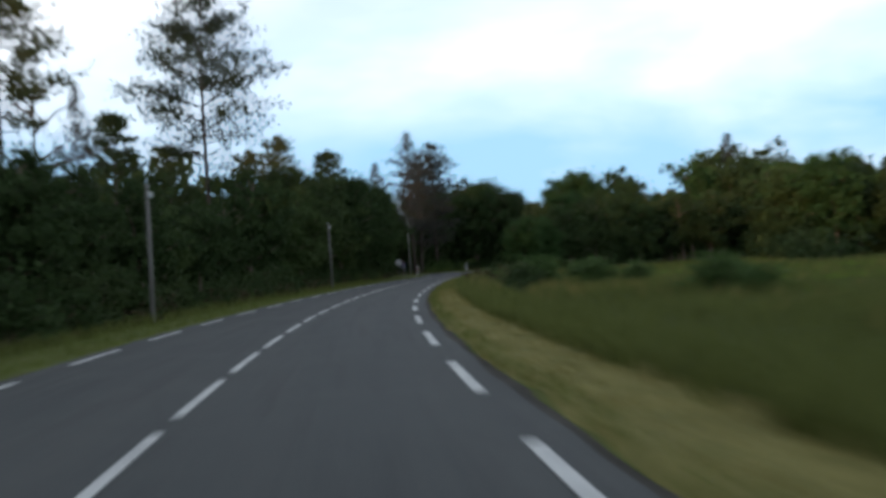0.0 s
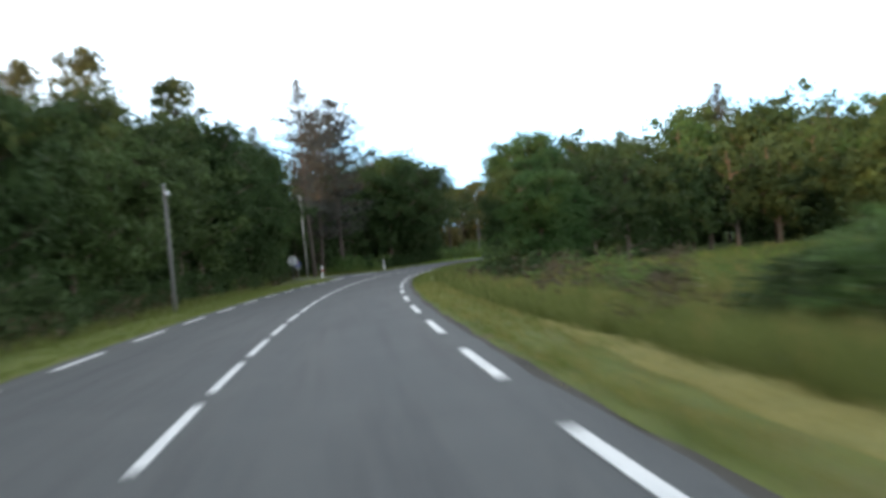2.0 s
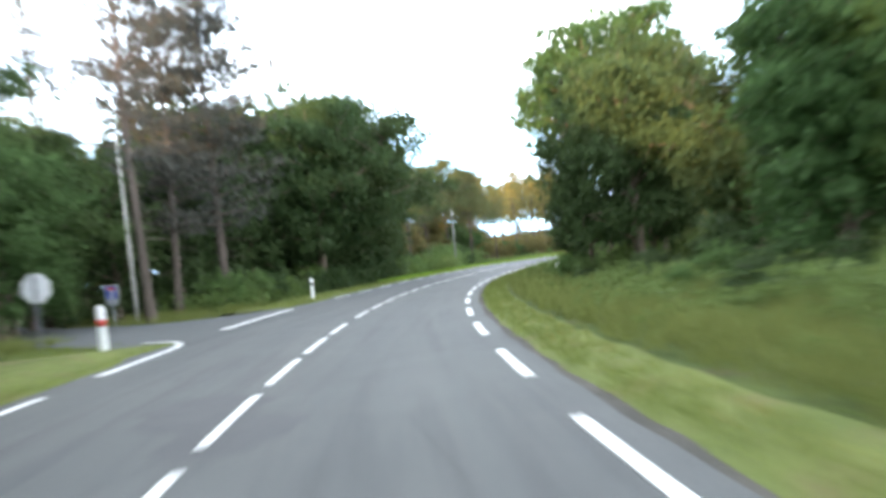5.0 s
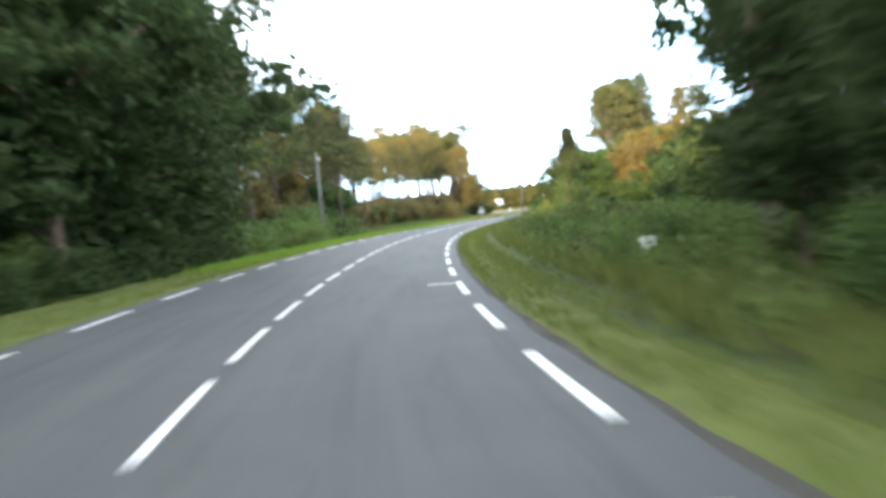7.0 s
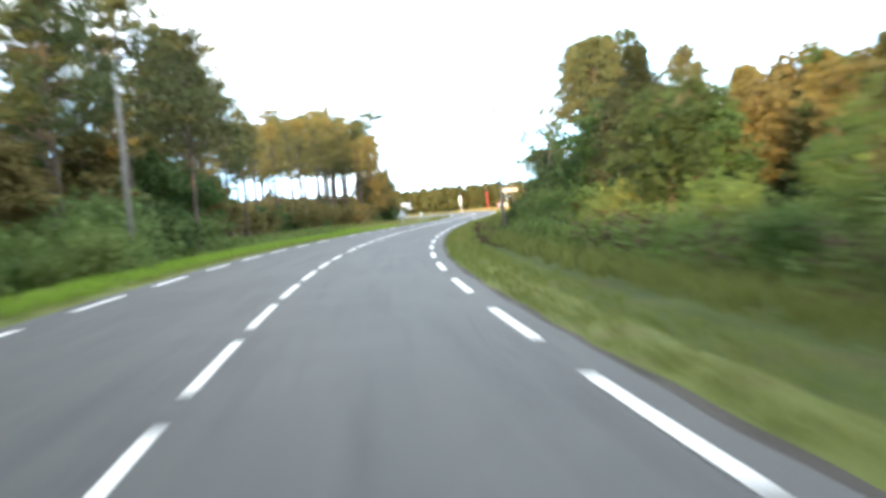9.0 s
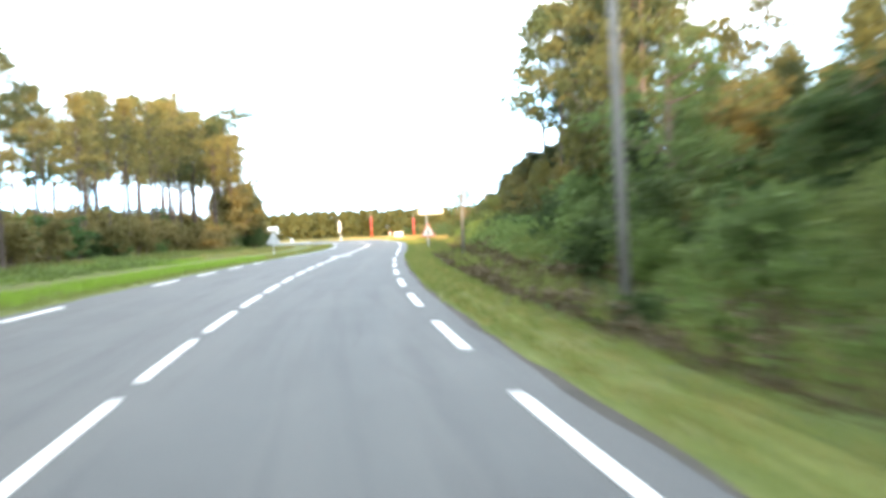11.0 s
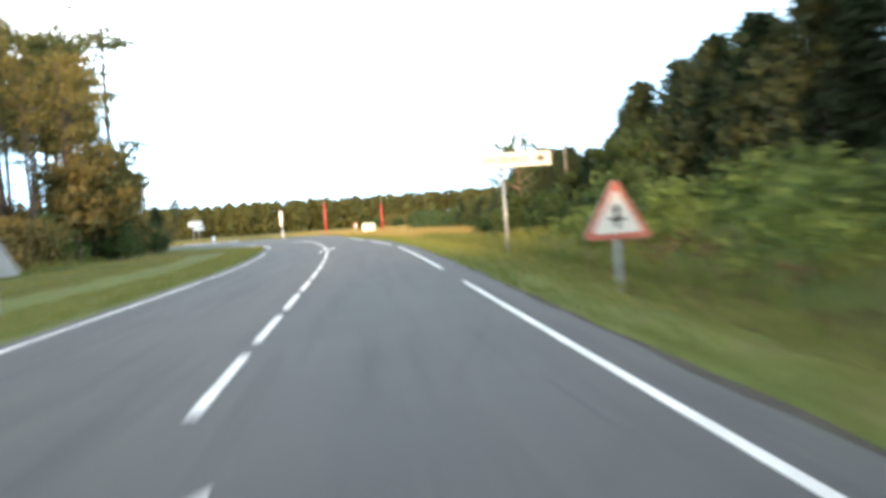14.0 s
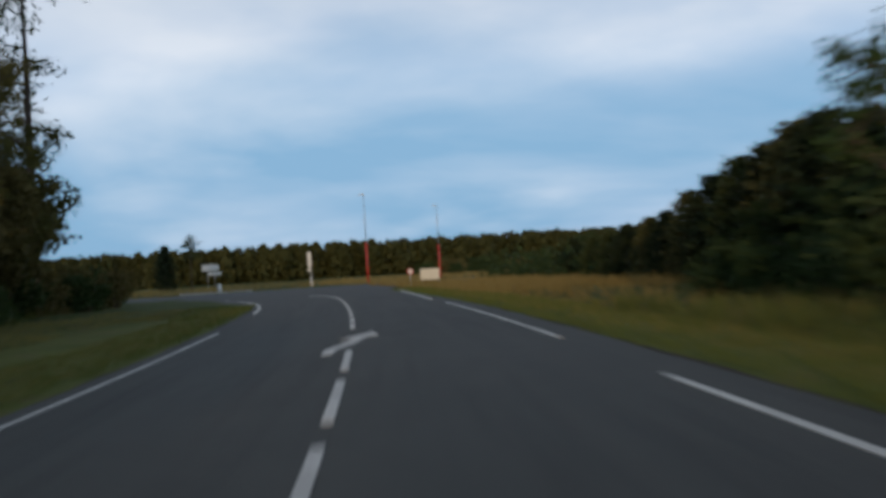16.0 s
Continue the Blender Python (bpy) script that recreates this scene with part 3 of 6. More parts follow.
free_line([(102.0, -3.36), (104.0, -3.38)] + fillet((106.0, -3.4), (109.0, -3.45), (109.6, -5.0), 8), 0.14, "edge_line")
free_line([(112.0, -3.63), (116.5, -3.62), (121.0, -3.6)], 0.24, "edge_line")
free_line(fillet((301.0, -3.35), (322, -3.5), (329.0, -8.2), 10), 0.13, "edge_line")
free_line([(300.0, 3.0), (306.0, 3.15), (313.0, 3.4), (321.0, 3.9)], 0.13, "edge_line")
free_line(fillet((312.5, 0.0), (322, -0.2), (329.0, -4.5), 9), 0.12, "centre_line")


def lane_arrow(s0):
    """A long bent arrow that sends traffic back to the right lane."""
    outline = [(0.0, -0.42), (1.0, -0.4), (2.2, -0.1), (3.1, 0.05), (3.2, -0.22), (4.6, 0.42), (3.3, 0.5), (3.2, 0.27), (2.0, 0.1), (0.9, -0.2), (0.05, -0.26)]
    bm = bmesh.new()
    low = [bm.verts.new(on_road(np.array(s0 + a), np.array(b * 1.0), 0.002)) for a, b in outline]
    top = [bm.verts.new(on_road(np.array(s0 + a), np.array(b * 1.0), 0.010)) for a, b in outline]
    bm.faces.new(top[::-1])
    for i in range(len(low)):
        j = (i + 1) % len(low)
        bm.faces.new((low[i], low[j], top[j], top[i]))
    bmesh.ops.triangulate(bm, faces=[q for q in bm.faces if len(q.verts) > 4])
    bmesh.ops.recalc_face_normals(bm, faces=bm.faces)
    part("lane_arrow", bm, M["paint"], road, "white bent lane arrow painted on the asphalt")


child("cross_mark", mesh_of("line", [on_road(np.array(q), np.array(m), z) for z in (0.0, 0.01) for q, m in ((137.2, 2.35), (137.3, 2.35), (137.1, 2.9), (137.0, 2.9))], [(0, 1, 2, 3), (4, 5, 6, 7), (0, 1, 5, 4), (1, 2, 6, 5), (2, 3, 7, 6), (3, 0, 4, 7)], M["paint"]), road)
lane_arrow(234.1)
lane_arrow(280.2)

# ---------------------------------------------------------------- trees


def oak_tree(seed, mat, low, spread=0.42, clumps=105, leaves=62, leaf=0.275, core=420, sides=6):
    """Broad-leaved tree of about ten metres; low: where the crown begins."""
    rng = np.random.default_rng(seed)
    paths, ends = [], []
    lean = rng.normal(0, 0.02, 2)
    spine = [((lean[0] * z * z * 0.2, lean[1] * z * z * 0.2, z), 0.2 * (1 - z / 10.5) + 0.02) for z in (-0.3, 0.6, 2.0, 3.6, 5.4, 7.2, 8.8)]
    spine[0] = (spine[0][0], 0.3)
    paths.append(spine)
    for k in range(15):
        z = rng.uniform(max(1.2, low + 0.6), 8.2)
        a = rng.uniform(0, 2 * math.pi)
        reach = (1.0 - 0.62 * abs(z - 4.2) / 5.5) * 10 * spread * rng.uniform(0.6, 0.95)
        p0 = Vector((lean[0] * z * z * 0.2, lean[1] * z * z * 0.2, z))
        d = Vector((math.cos(a), math.sin(a), rng.uniform(0.15, 0.7))).normalized()
        p1 = p0 + d * reach * 0.5
        p2 = p0 + d * reach + Vector((0, 0, rng.uniform(-0.2, 0.5)))
        paths.append([(p0, 0.085), (p1, 0.055), (p2, 0.018)])
        ends += [p1, p2]
        for _ in range(2):
            q = p1.lerp(p2, rng.uniform(0.2, 0.8))
            e = q + Vector(rng.normal(0, 0.7, 3)) + Vector((0, 0, 0.3))
            paths.append([(q, 0.035), (e, 0.01)])
            ends.append(e)
    cs = [np.array((e[0], e[1], min(e[2], 9.5))) for e in ends]
    while len(cs) < clumps:
        u = rng.normal(size=3)
        u /= np.linalg.norm(u)
        r = rng.uniform(0.6, 1.0)
        mid, half = (low + 9.9) / 2, (9.9 - low) / 2
        z = mid + u[2] * r * half
        wide = 10 * spread * (1.0 if z < mid else 0.95) * (0.75 + 0.25 * math.sin(3 * math.atan2(u[1], u[0]) + seed))
        cs.append(np.array([u[0] * r * wide, u[1] * r * wide, z]))
    pts = []
    for cpos in cs[:clumps + 20]:
        size = rng.uniform(0.45, 1.0)
        q = rng.normal(size=(leaves, 3)) * np.array([0.48, 0.48, 0.35]) * size + cpos
        q[:, 2] = np.maximum(q[:, 2], 0.05 if low < 0.5 else low * 0.7)
        pts.append(q)
    v, f = cards(rng, np.concatenate(pts), leaf, 0.7)
    u = rng.normal(size=(core, 3))
    u *= rng.uniform(0.15, 0.68, (core, 1)) / np.linalg.norm(u, axis=1, keepdims=True)
    inner = u * np.array([10 * spread * 0.85, 10 * spread * 0.85, (9.9 - low) / 2]) + np.array([0, 0, (low + 9.9) / 2])
    v2, f2 = cards(rng, inner, min(0.6, leaf * 2.2), 0.85)
    v, f = np.concatenate([v, v2]), np.concatenate([f, f2 + len(v)])
    tv, tf = tubes(paths, sides)
    return mesh_of("trunk", tv, tf, M["bark"], True), mesh_np("crown", v, f, mat)


def pine_tree(seed, mat, bare, height=15.0, clumps=46, tufts=85, spread=2.6, flat=True, size=0.36):
    """Tall maritime pine: a bare trunk, then limbs with separate pads of needles."""
    rng = np.random.default_rng(seed)
    bend = rng.normal(0, 0.25, 2)
    def at(z):
        u = z / height
        return Vector((bend[0] * math.sin(u * 3.0), bend[1] * math.sin(u * 2.4), z))
    paths = [[(at(z), 0.19 * (1 - 0.8 * z / height) + (0.08 if z < 0 else 0.0)) for z in np.linspace(-0.3, height * 0.97, 9)]]
    cs = []
    for k in range(clumps // 2):
        u = (k + rng.uniform(0, 0.8)) / (clumps // 2)
        z = height * (bare + (0.98 - bare) * u)
        a = k * 2.4 + rng.uniform(-0.5, 0.5)
        reach = spread * ((1 - u) ** 0.55 * 0.85 + 0.22) * rng.uniform(0.55, 1.1)
        d = Vector((math.cos(a), math.sin(a), rng.uniform(0.05, 0.45)))
        p0, p1 = at(z), at(z) + d * reach * 0.55
        p2 = at(z) + d * reach + Vector((0, 0, 0.18 * reach))
        paths.append([(p0, 0.05), (p1, 0.035), (p2, 0.012)])
        cs += [np.array(p2), np.array(p1.lerp(p2, rng.uniform(0.2, 0.7))) + rng.normal(0, 0.25, 3)]
    for k in range(5):
        z = height * bare * rng.uniform(0.45, 1.0)
        a = rng.uniform(0, 6.28)
        p0 = at(z)
        paths.append([(p0, 0.03), (p0 + Vector((math.cos(a), math.sin(a), -0.1)) * rng.uniform(0.5, 1.3), 0.008)])
    cs += [np.array(at(height * 0.985)), np.array(at(height * 0.96)) + rng.normal(0, 0.15, 3), np.array(at(height * 0.94)) + rng.normal(0, 0.25, 3)]
    pts, lean = [], []
    for cpos in cs:
        s = rng.uniform(0.55, 1.0)
        q = rng.normal(size=(tufts, 3)) * np.array([0.5, 0.5, 0.26 if flat else 0.4]) * s
        lean.append(q / (np.linalg.norm(q, axis=1, keepdims=True) + 1e-6) + np.array([0, 0, 0.5]))
        pts.append(q + cpos)
    v, f = cards(rng, np.concatenate(pts), size, 0.34, np.concatenate(lean))
    tv, tf = tubes(paths)
    return mesh_of("trunk", tv, tf, M["pine_bark"], True), mesh_np("crown", v, f, mat)


def layered_pine(seed, mat, bare, height=19.0, whorls=17, limbs=5, spread=5.4, tufts=26, peak=0.22, droop=0.12, size=0.3, thick=0.12):
    """A tall pine with tiers of long limbs; needles in flat sprays along each limb, widest low in the crown."""
    rng = np.random.default_rng(seed)
    sway = rng.normal(0, 0.3, 2)
    def at(z):
        u = z / height
        return Vector((sway[0] * math.sin(u * 2.6), sway[1] * math.sin(u * 2.1), z))
    paths = [[(at(z), 0.2 * (1 - 0.85 * z / height) + (0.08 if z < 0 else 0.0)) for z in np.linspace(-0.3, height * 0.98, 11)]]
    pts, lean = [], []
    for i in range(whorls):
        u = (i + rng.uniform(0.0, 0.6)) / whorls
        z = height * (bare + (0.97 - bare) * u)
        wide = spread * (0.55 + 0.45 * u / peak if u < peak else (1 - ((u - peak) / (1 - peak)) ** 1.25) * 0.95 + 0.08)
        for k in range(limbs):
            a = k * 2 * math.pi / limbs + i * 1.1 + rng.uniform(-0.6, 0.6)
            reach = wide * rng.uniform(0.4, 1.1)
            rise = rng.uniform(0.0, 0.38) + 0.5 * u
            p0 = at(min(z + rng.uniform(-0.5, 0.5) * height / whorls, height * 0.97))
            p1 = p0 + Vector((math.cos(a) * reach * 0.5, math.sin(a) * reach * 0.5, reach * 0.5 * rise))
            p2 = p0 + Vector((math.cos(a) * reach, math.sin(a) * reach, reach * (rise - droop)))
            paths.append([(p0, 0.05 * (1.1 - u)), (p1, 0.03), (p2, 0.008)])
            for w in np.arange(0.35, 1.06, 0.42 / max(reach, 0.6)):
                c = np.array(p0.lerp(p1, w * 2) if w < 0.5 else p1.lerp(p2, w * 2 - 1))
                broad = 0.2 + 0.22 * reach / spread
                side = np.array([-math.sin(a), math.cos(a), 0.0]) * rng.normal(0, broad)
                few = int(tufts * min(1.0, 0.3 + 0.7 * u / peak))
                q = rng.normal(size=(few, 3)) * np.array([broad, broad, thick]) + c + side + np.array([0, 0, rng.normal(0, thick * 0.8)])
                pts.append(q)
                lean.append(np.tile(np.array([math.cos(a) * 0.7, math.sin(a) * 0.7, 0.55]), (few, 1)))
    for k in range(7):
        z = height * bare * rng.uniform(0.5, 1.0)
        a = rng.uniform(0, 6.28)
        paths.append([(at(z), 0.03), (at(z) + Vector((math.cos(a), math.sin(a), -0.15)) * rng.uniform(0.5, 1.6), 0.008)])
    v, f = cards(rng, np.concatenate(pts), size, 0.3, np.concatenate(lean))
    tv, tf = tubes(paths)
    return mesh_of("trunk", tv, tf, M["pine_bark"], True), mesh_np("crown", v, f, mat)


def young_pine(seed, mat, height=8.0, wide=1.9):
    """A densely needled young conifer with whorls of boughs down to the ground."""
    rng = np.random.default_rng(seed)
    paths = [[((0, 0, z), 0.12 * (1 - z / (height * 1.05)) + 0.01) for z in np.linspace(-0.3, height, 6)]]
    pts, lean = [], []
    levels = 15
    for i in range(levels):
        z = 0.3 + (height - 0.5) * (i / levels) ** 0.95
        reach = wide * (1 - (i / levels) ** 2.0) * rng.uniform(0.85, 1.1) + 0.25
        for k in range(7):
            a = k * 0.9 + i * 0.55 + rng.uniform(-0.25, 0.25)
            r = reach * rng.uniform(0.7, 1.1)
            tip = np.array([math.cos(a) * r, math.sin(a) * r, z + r * 0.28])
            if k % 2 == 0:
                paths.append([((0, 0, z), 0.028), (tuple(tip), 0.008)])
            t = rng.uniform(0.25, 1.05, 42)[:, None]
            q = np.array([0, 0, z]) + (tip - np.array([0, 0, z])) * t + rng.normal(0, 0.17, (42, 3))
            pts.append(q)
            lean.append(np.tile(np.array([math.cos(a), math.sin(a), 0.6]), (42, 1)))
    v, f = cards(rng, np.concatenate(pts), 0.38, 0.34, np.concatenate(lean))
    tv, tf = tubes(paths, 5)
    return mesh_of("trunk", tv, tf, M["pine_bark"], True), mesh_np("crown", v, f, mat)


def acacia_tree(seed, mat, height=10.0):
    """A light tree with several stems and long feathery sprays that bend outwards."""
    rng = np.random.default_rng(seed)
    paths, pts, lean = [], [], []
    for k in range(4):
        a = k * 1.7 + rng.uniform(-0.4, 0.4)
        stem = [(Vector((math.cos(a) * u * u * 1.6, math.sin(a) * u * u * 1.6, -0.3 + u * height * rng.uniform(0.84, 0.9))), 0.13 * (1 - u) + 0.02) for u in np.linspace(0, 1, 6)]
        paths.append(stem)
        for i in range(34):
            u = rng.uniform(0.16, 1.0)
            j = min(4, int(u * 5))
            p0 = stem[j][0].lerp(stem[j + 1][0], u * 5 - j)
            b = rng.uniform(0, 2 * math.pi)
            reach = height * rng.uniform(0.17, 0.34) * (1.1 - 0.45 * u)
            way = Vector((math.cos(b), math.sin(b), rng.uniform(0.25, 0.8)))
            p1 = p0 + way * reach * 0.55
            p2 = p0 + way * reach - Vector((0, 0, reach * 0.35))
            paths.append([(p0, 0.035), (p1, 0.02), (p2, 0.006)])
            for w in np.linspace(0.3, 1.05, 9):
                c = np.array(p0.lerp(p1, w * 2) if w < 0.5 else p1.lerp(p2, w * 2 - 1))
                q = rng.normal(0, 1, (22, 3)) * np.array([0.34, 0.34, 0.2]) + c
                q[:, 2] = np.maximum(q[:, 2], 0.4)
                pts.append(q)
                lean.append(np.tile(np.array([way.x * 0.8, way.y * 0.8, -0.25]), (22, 1)))
    v, f = cards(rng, np.concatenate(pts), 0.27, 0.42, np.concatenate(lean))
    tv, tf = tubes(paths, 5)
    return mesh_of("trunk", tv, tf, M["bark"], True), mesh_np("crown", v, f, mat)


def bare_tree(seed):
    rng = np.random.default_rng(seed)
    paths = [[((0.1 * math.sin(z), 0.08 * math.cos(z), z), 0.16 * (1 - z / 9.5)) for z in (-0.3, 1.5, 3, 4.5, 6, 7.5, 9)]]
    for k in range(16):
        z = rng.uniform(3, 8.5)
        p = Vector((0, 0, z))
        a = rng.uniform(0, 6.28)
        path = [(p, 0.06)]
        for j in range(4):
            a += rng.normal(0, 0.5)
            p = p + Vector((math.cos(a), math.sin(a), rng.uniform(0.1, 0.8))) * 0.7
            path.append((p, 0.045 - 0.01 * j))
            e = p + Vector(rng.normal(0, 0.4, 3)) + Vector((0, 0, 0.3))
            paths.append([(p, 0.02), (e, 0.006)])
        paths.append(path)
    tv, tf = tubes(paths, 5)
    return mesh_of("trunk", tv, tf, M["bark"], True), None


def shrub_mesh(seed, mat, clumps=25, leaves=66, leaf=0.172):
    """A bush of about two metres."""
    rng = np.random.default_rng(seed)
    paths, pts = [], []
    for k in range(clumps):
        a, r, z = rng.uniform(0, 6.28), rng.uniform(0, 1.15) ** 0.8, rng.uniform(0.15, 1.6)
        r *= math.sqrt(max(0.15, 1 - (z / 2.0) ** 2))
        cpos = np.array([math.cos(a) * r, math.sin(a) * r, z])
        if k % 3 == 0:
            paths.append([((rng.normal(0, 0.1), rng.normal(0, 0.1), -0.1), 0.025), (tuple(cpos * 0.6), 0.016), (tuple(cpos * 1.05), 0.006)])
        q = rng.normal(size=(leaves, 3)) * np.array([0.3, 0.3, 0.24]) * rng.uniform(0.6, 1.1) + cpos
        q[:, 2] = np.abs(q[:, 2])
        pts.append(q)
    v, f = cards(rng, np.concatenate(pts), leaf, 0.6)
    tv, tf = tubes(paths, 5)
    return mesh_of("stem", tv, tf, M["bark"], True), mesh_np("foliage", v, f, mat)


PLANTS = {
    "oak_a": ("oak_tree", "oak tree", "leafy green oak tree with a crown reaching low", lambda: oak_tree(1, M["oak"], 0.8)),
    "oak_b": ("oak_tree", "oak tree", "broad leafy oak tree at the forest edge", lambda: oak_tree(2, M["oak"], 0.4, 0.46)),
    "oak_c": ("oak_tree", "oak tree", "dark green dense oak tree at the forest edge", lambda: oak_tree(3, M["oak_dark"], 0.5, 0.44, 90)),
    "oak_d": ("oak_tree", "oak tree", "tall slender dark oak tree in the forest", lambda: oak_tree(4, M["oak_dark"], 1.4, 0.36)),
    "oak_high": ("oak_tree", "oak tree", "tall oak tree with boughs overhanging the verge", lambda: oak_tree(23, M["oak"], 4.2, 0.46, 110, 150, 0.18)),
    "oak_near": ("oak_tree", "oak tree", "dense dark oak tree close to the verge", lambda: oak_tree(31, M["oak_dark"], 0.5, 0.45, 130, 175, 0.17, 900)),
    "oak_near_green": ("oak_tree", "oak tree", "broad green oak tree close to the verge", lambda: oak_tree(32, M["oak"], 0.4, 0.46, 130, 175, 0.17, 900)),
    "oak_light": ("oak_tree", "oak tree", "airy light-green oak tree beside the verge", lambda: oak_tree(37, M["shrub"], 0.8, 0.38, 74, 60, 0.22, 40)),
    "sapling": ("young_tree", "tree", "thin airy young tree with spreading branches", lambda: oak_tree(33, M["oak"], 2.2, 0.36, 24, 26, 0.3, 0)),
    "oak_airy": ("oak_tree", "oak tree", "small airy olive-green oak tree in front of the pines", lambda: oak_tree(36, M["olive"], 1.6, 0.36, 74, 50, 0.27, 60)),
    "oak_mid": ("oak_tree", "oak tree", "rounded green oak tree set back from the road", lambda: oak_tree(24, M["oak"], 0.6, 0.44, 85, 46, 0.36, 160, 4)),
    "oak_mid_dark": ("oak_tree", "oak tree", "dense dark oak tree set back from the road", lambda: oak_tree(25, M["oak_dark"], 0.6, 0.43, 85, 46, 0.36, 160, 4)),
    "oak_far": ("oak_tree", "oak tree", "leafy oak tree deep in the wood", None),
    "oak_rust": ("oak_tree", "oak tree", "oak tree with low-sun brown put into its leaf colour", lambda: oak_tree(22, M["rust"], 1.2, 0.4, 90, 48, 0.34, 180, 4)),
    "pine_a": ("pine_tree", "pine tree", "tall maritime pine with a bare trunk", lambda: pine_tree(5, M["pine"], 0.55, tufts=72)),
    "pine_b": ("pine_tree", "pine tree", "tall maritime pine with an open flat-padded crown", lambda: layered_pine(6, M["pine"], 0.55, 15.0, 9, 5, 3.3, 26, 0.4, 0.02, 0.3, 0.16)),
    "pine_c": ("pine_tree", "pine tree", "slender maritime pine with a high crown", lambda: pine_tree(7, M["pine"], 0.62, clumps=40, tufts=72, spread=2.2)),
    "pine_full": ("pine_tree", "pine tree", "tall spreading pine with layered boughs", lambda: layered_pine(8, M["pine_dark"], 0.42, 19.0, 13, 5, 5.2, 36, 0.42, 0.04, 0.3, 0.24)),
    "pine_brown": ("pine_tree", "pine tree", "half-dead pine with brown thinning needles", lambda: layered_pine(9, M["pine_brown"], 0.2, 17.0, 18, 6, 4.0, 26, 0.45, 0.06, 0.3, 0.17)),
    "pine_thin": ("pine_tree", "pine tree", "sparse grey-brown pine with thin upper boughs", lambda: layered_pine(10, M["pine_brown"], 0.32, 18.5, 15, 5, 3.4, 18, 0.4, 0.02, 0.3, 0.17)),
    "pine_sparse": ("pine_tree", "pine tree", "thin sparse pine with a long bare trunk", lambda: pine_tree(18, M["pine"], 0.45, 15.0, 40, 55, 2.0)),
    "pine_dense": ("pine_tree", "pine tree", "maritime pine with a full green-brown crown", lambda: pine_tree(27, M["pine"], 0.42, 15.0, 84, 78, 3.3)),
    "acacia": ("acacia_tree", "tree", "feathery light-green acacia with drooping sprays", lambda: acacia_tree(35, M["oak"])),
    "pine_gold": ("pine_tree", "pine tree", "maritime pine with a crown coloured sunlit gold over a bare trunk", lambda: pine_tree(17, M["gold"], 0.46, 15.0, 44, 56, 2.8)),
    "pine_gold_b": ("pine_tree", "pine tree", "tall maritime pine with an open crown coloured sunlit gold", lambda: layered_pine(28, M["gold"], 0.5, 15.0, 8, 4, 2.8, 20, 0.5, 0.0, 0.32, 0.24)),
    "pine_tuft": ("pine_tree", "pine tree", "slim tall pine with a few flat tufts of needles", lambda: layered_pine(29, M["pine"], 0.62, 18.0, 6, 4, 2.5, 26, 0.4, 0.0, 0.3, 0.14)),
    "conifer": ("young_pine", "conifer", "dense dark young pine of the plantation", lambda: young_pine(11, M["pine_dark"])),
    "conifer_b": ("young_pine", "conifer", "dense young pine with drooping boughs", lambda: young_pine(12, M["pine_dark"], 8.0, 2.3)),
    "conifer_gold": ("young_pine", "conifer", "young pine coloured sunlit gold with upright shoots", lambda: young_pine(30, M["gold"], 8.0, 2.0)),
    "conifer_young": ("young_pine", "conifer", "olive-green young pine with sunlit tips", lambda: young_pine(34, M["pine"], 8.0, 2.2)),
    "bare": ("bare_tree", "tree", "leafless dead tree with crooked branches", lambda: bare_tree(13)),
    "shrub_a": ("shrub", "shrub", "rounded green shrub in the roadside growth", lambda: shrub_mesh(14, M["shrub"])),
    "shrub_b": ("shrub", "shrub", "dark leafy bramble bush in the roadside growth", lambda: shrub_mesh(15, M["oak_dark"])),
    "shrub_d": ("shrub", "shrub", "brown-green tangled bush under the pines", lambda: shrub_mesh(19, M["rust"])),
    "shrub_c": ("shrub", "shrub", "bright green loose bush at the forest edge", lambda: shrub_mesh(16, M["fern"], 25, 80, 0.155)),
}
BASE_H = {"oak": 10.0, "sapling": 10.0, "pine_a": 15.0, "pine_b": 15.0, "pine_c": 15.0, "pine_full": 19.0, "pine_brown": 17.0, "pine_thin": 18.5, "pine_sparse": 15.0, "pine_gold": 15.0, "pine_tuft": 18.0, "pine_dense": 15.0, "acacia": 10.0, "conifer": 8.0, "bare": 9.0, "shrub": 1.9}
first, deep = {}, []


def ground_at(x, y):
    sn = along(np.array([[x, y]]))
    return float(ground_z(sn[:, 0], sn[:, 1], np.array([x]), np.array([y]))[0])


def plant(kind, s, n, height, turn=None, label="", wide=1.0):
    x, y, _ = on_road(np.array(s), np.array(n))
    name, category, text, make = PLANTS[kind]
    base = next(h for k, h in BASE_H.items() if kind.startswith(k))
    k = height / base
    m = pose(x, y, ground_at(x, y) - 0.03, 0, 0, random.Random(f"{kind} {s:.2f} {n:.2f}").uniform(0, 360) if turn is None else turn) @ Matrix.Diagonal((k * wide, k * wide, k, 1))
    if kind == "oak_far":
        deep.append(m)
        return None
    if kind not in first:
        top = thing(name, text, category, "roadside " + category + "s")
        trunk, crown = make()
        child("stem" if "shrub" in kind else "trunk", trunk, top)
        if crown:
            child("foliage" if "shrub" in kind else "crown", crown, top)
        first[kind] = top
        top.matrix_basis = m
    else:
        src = first[kind]
        keep = src.matrix_basis.copy()
        src.matrix_basis = Matrix.Identity(4)
        top = copy_thing(src, m)
        src.matrix_basis = keep
    if label:
        tagged(top, label)
    return top


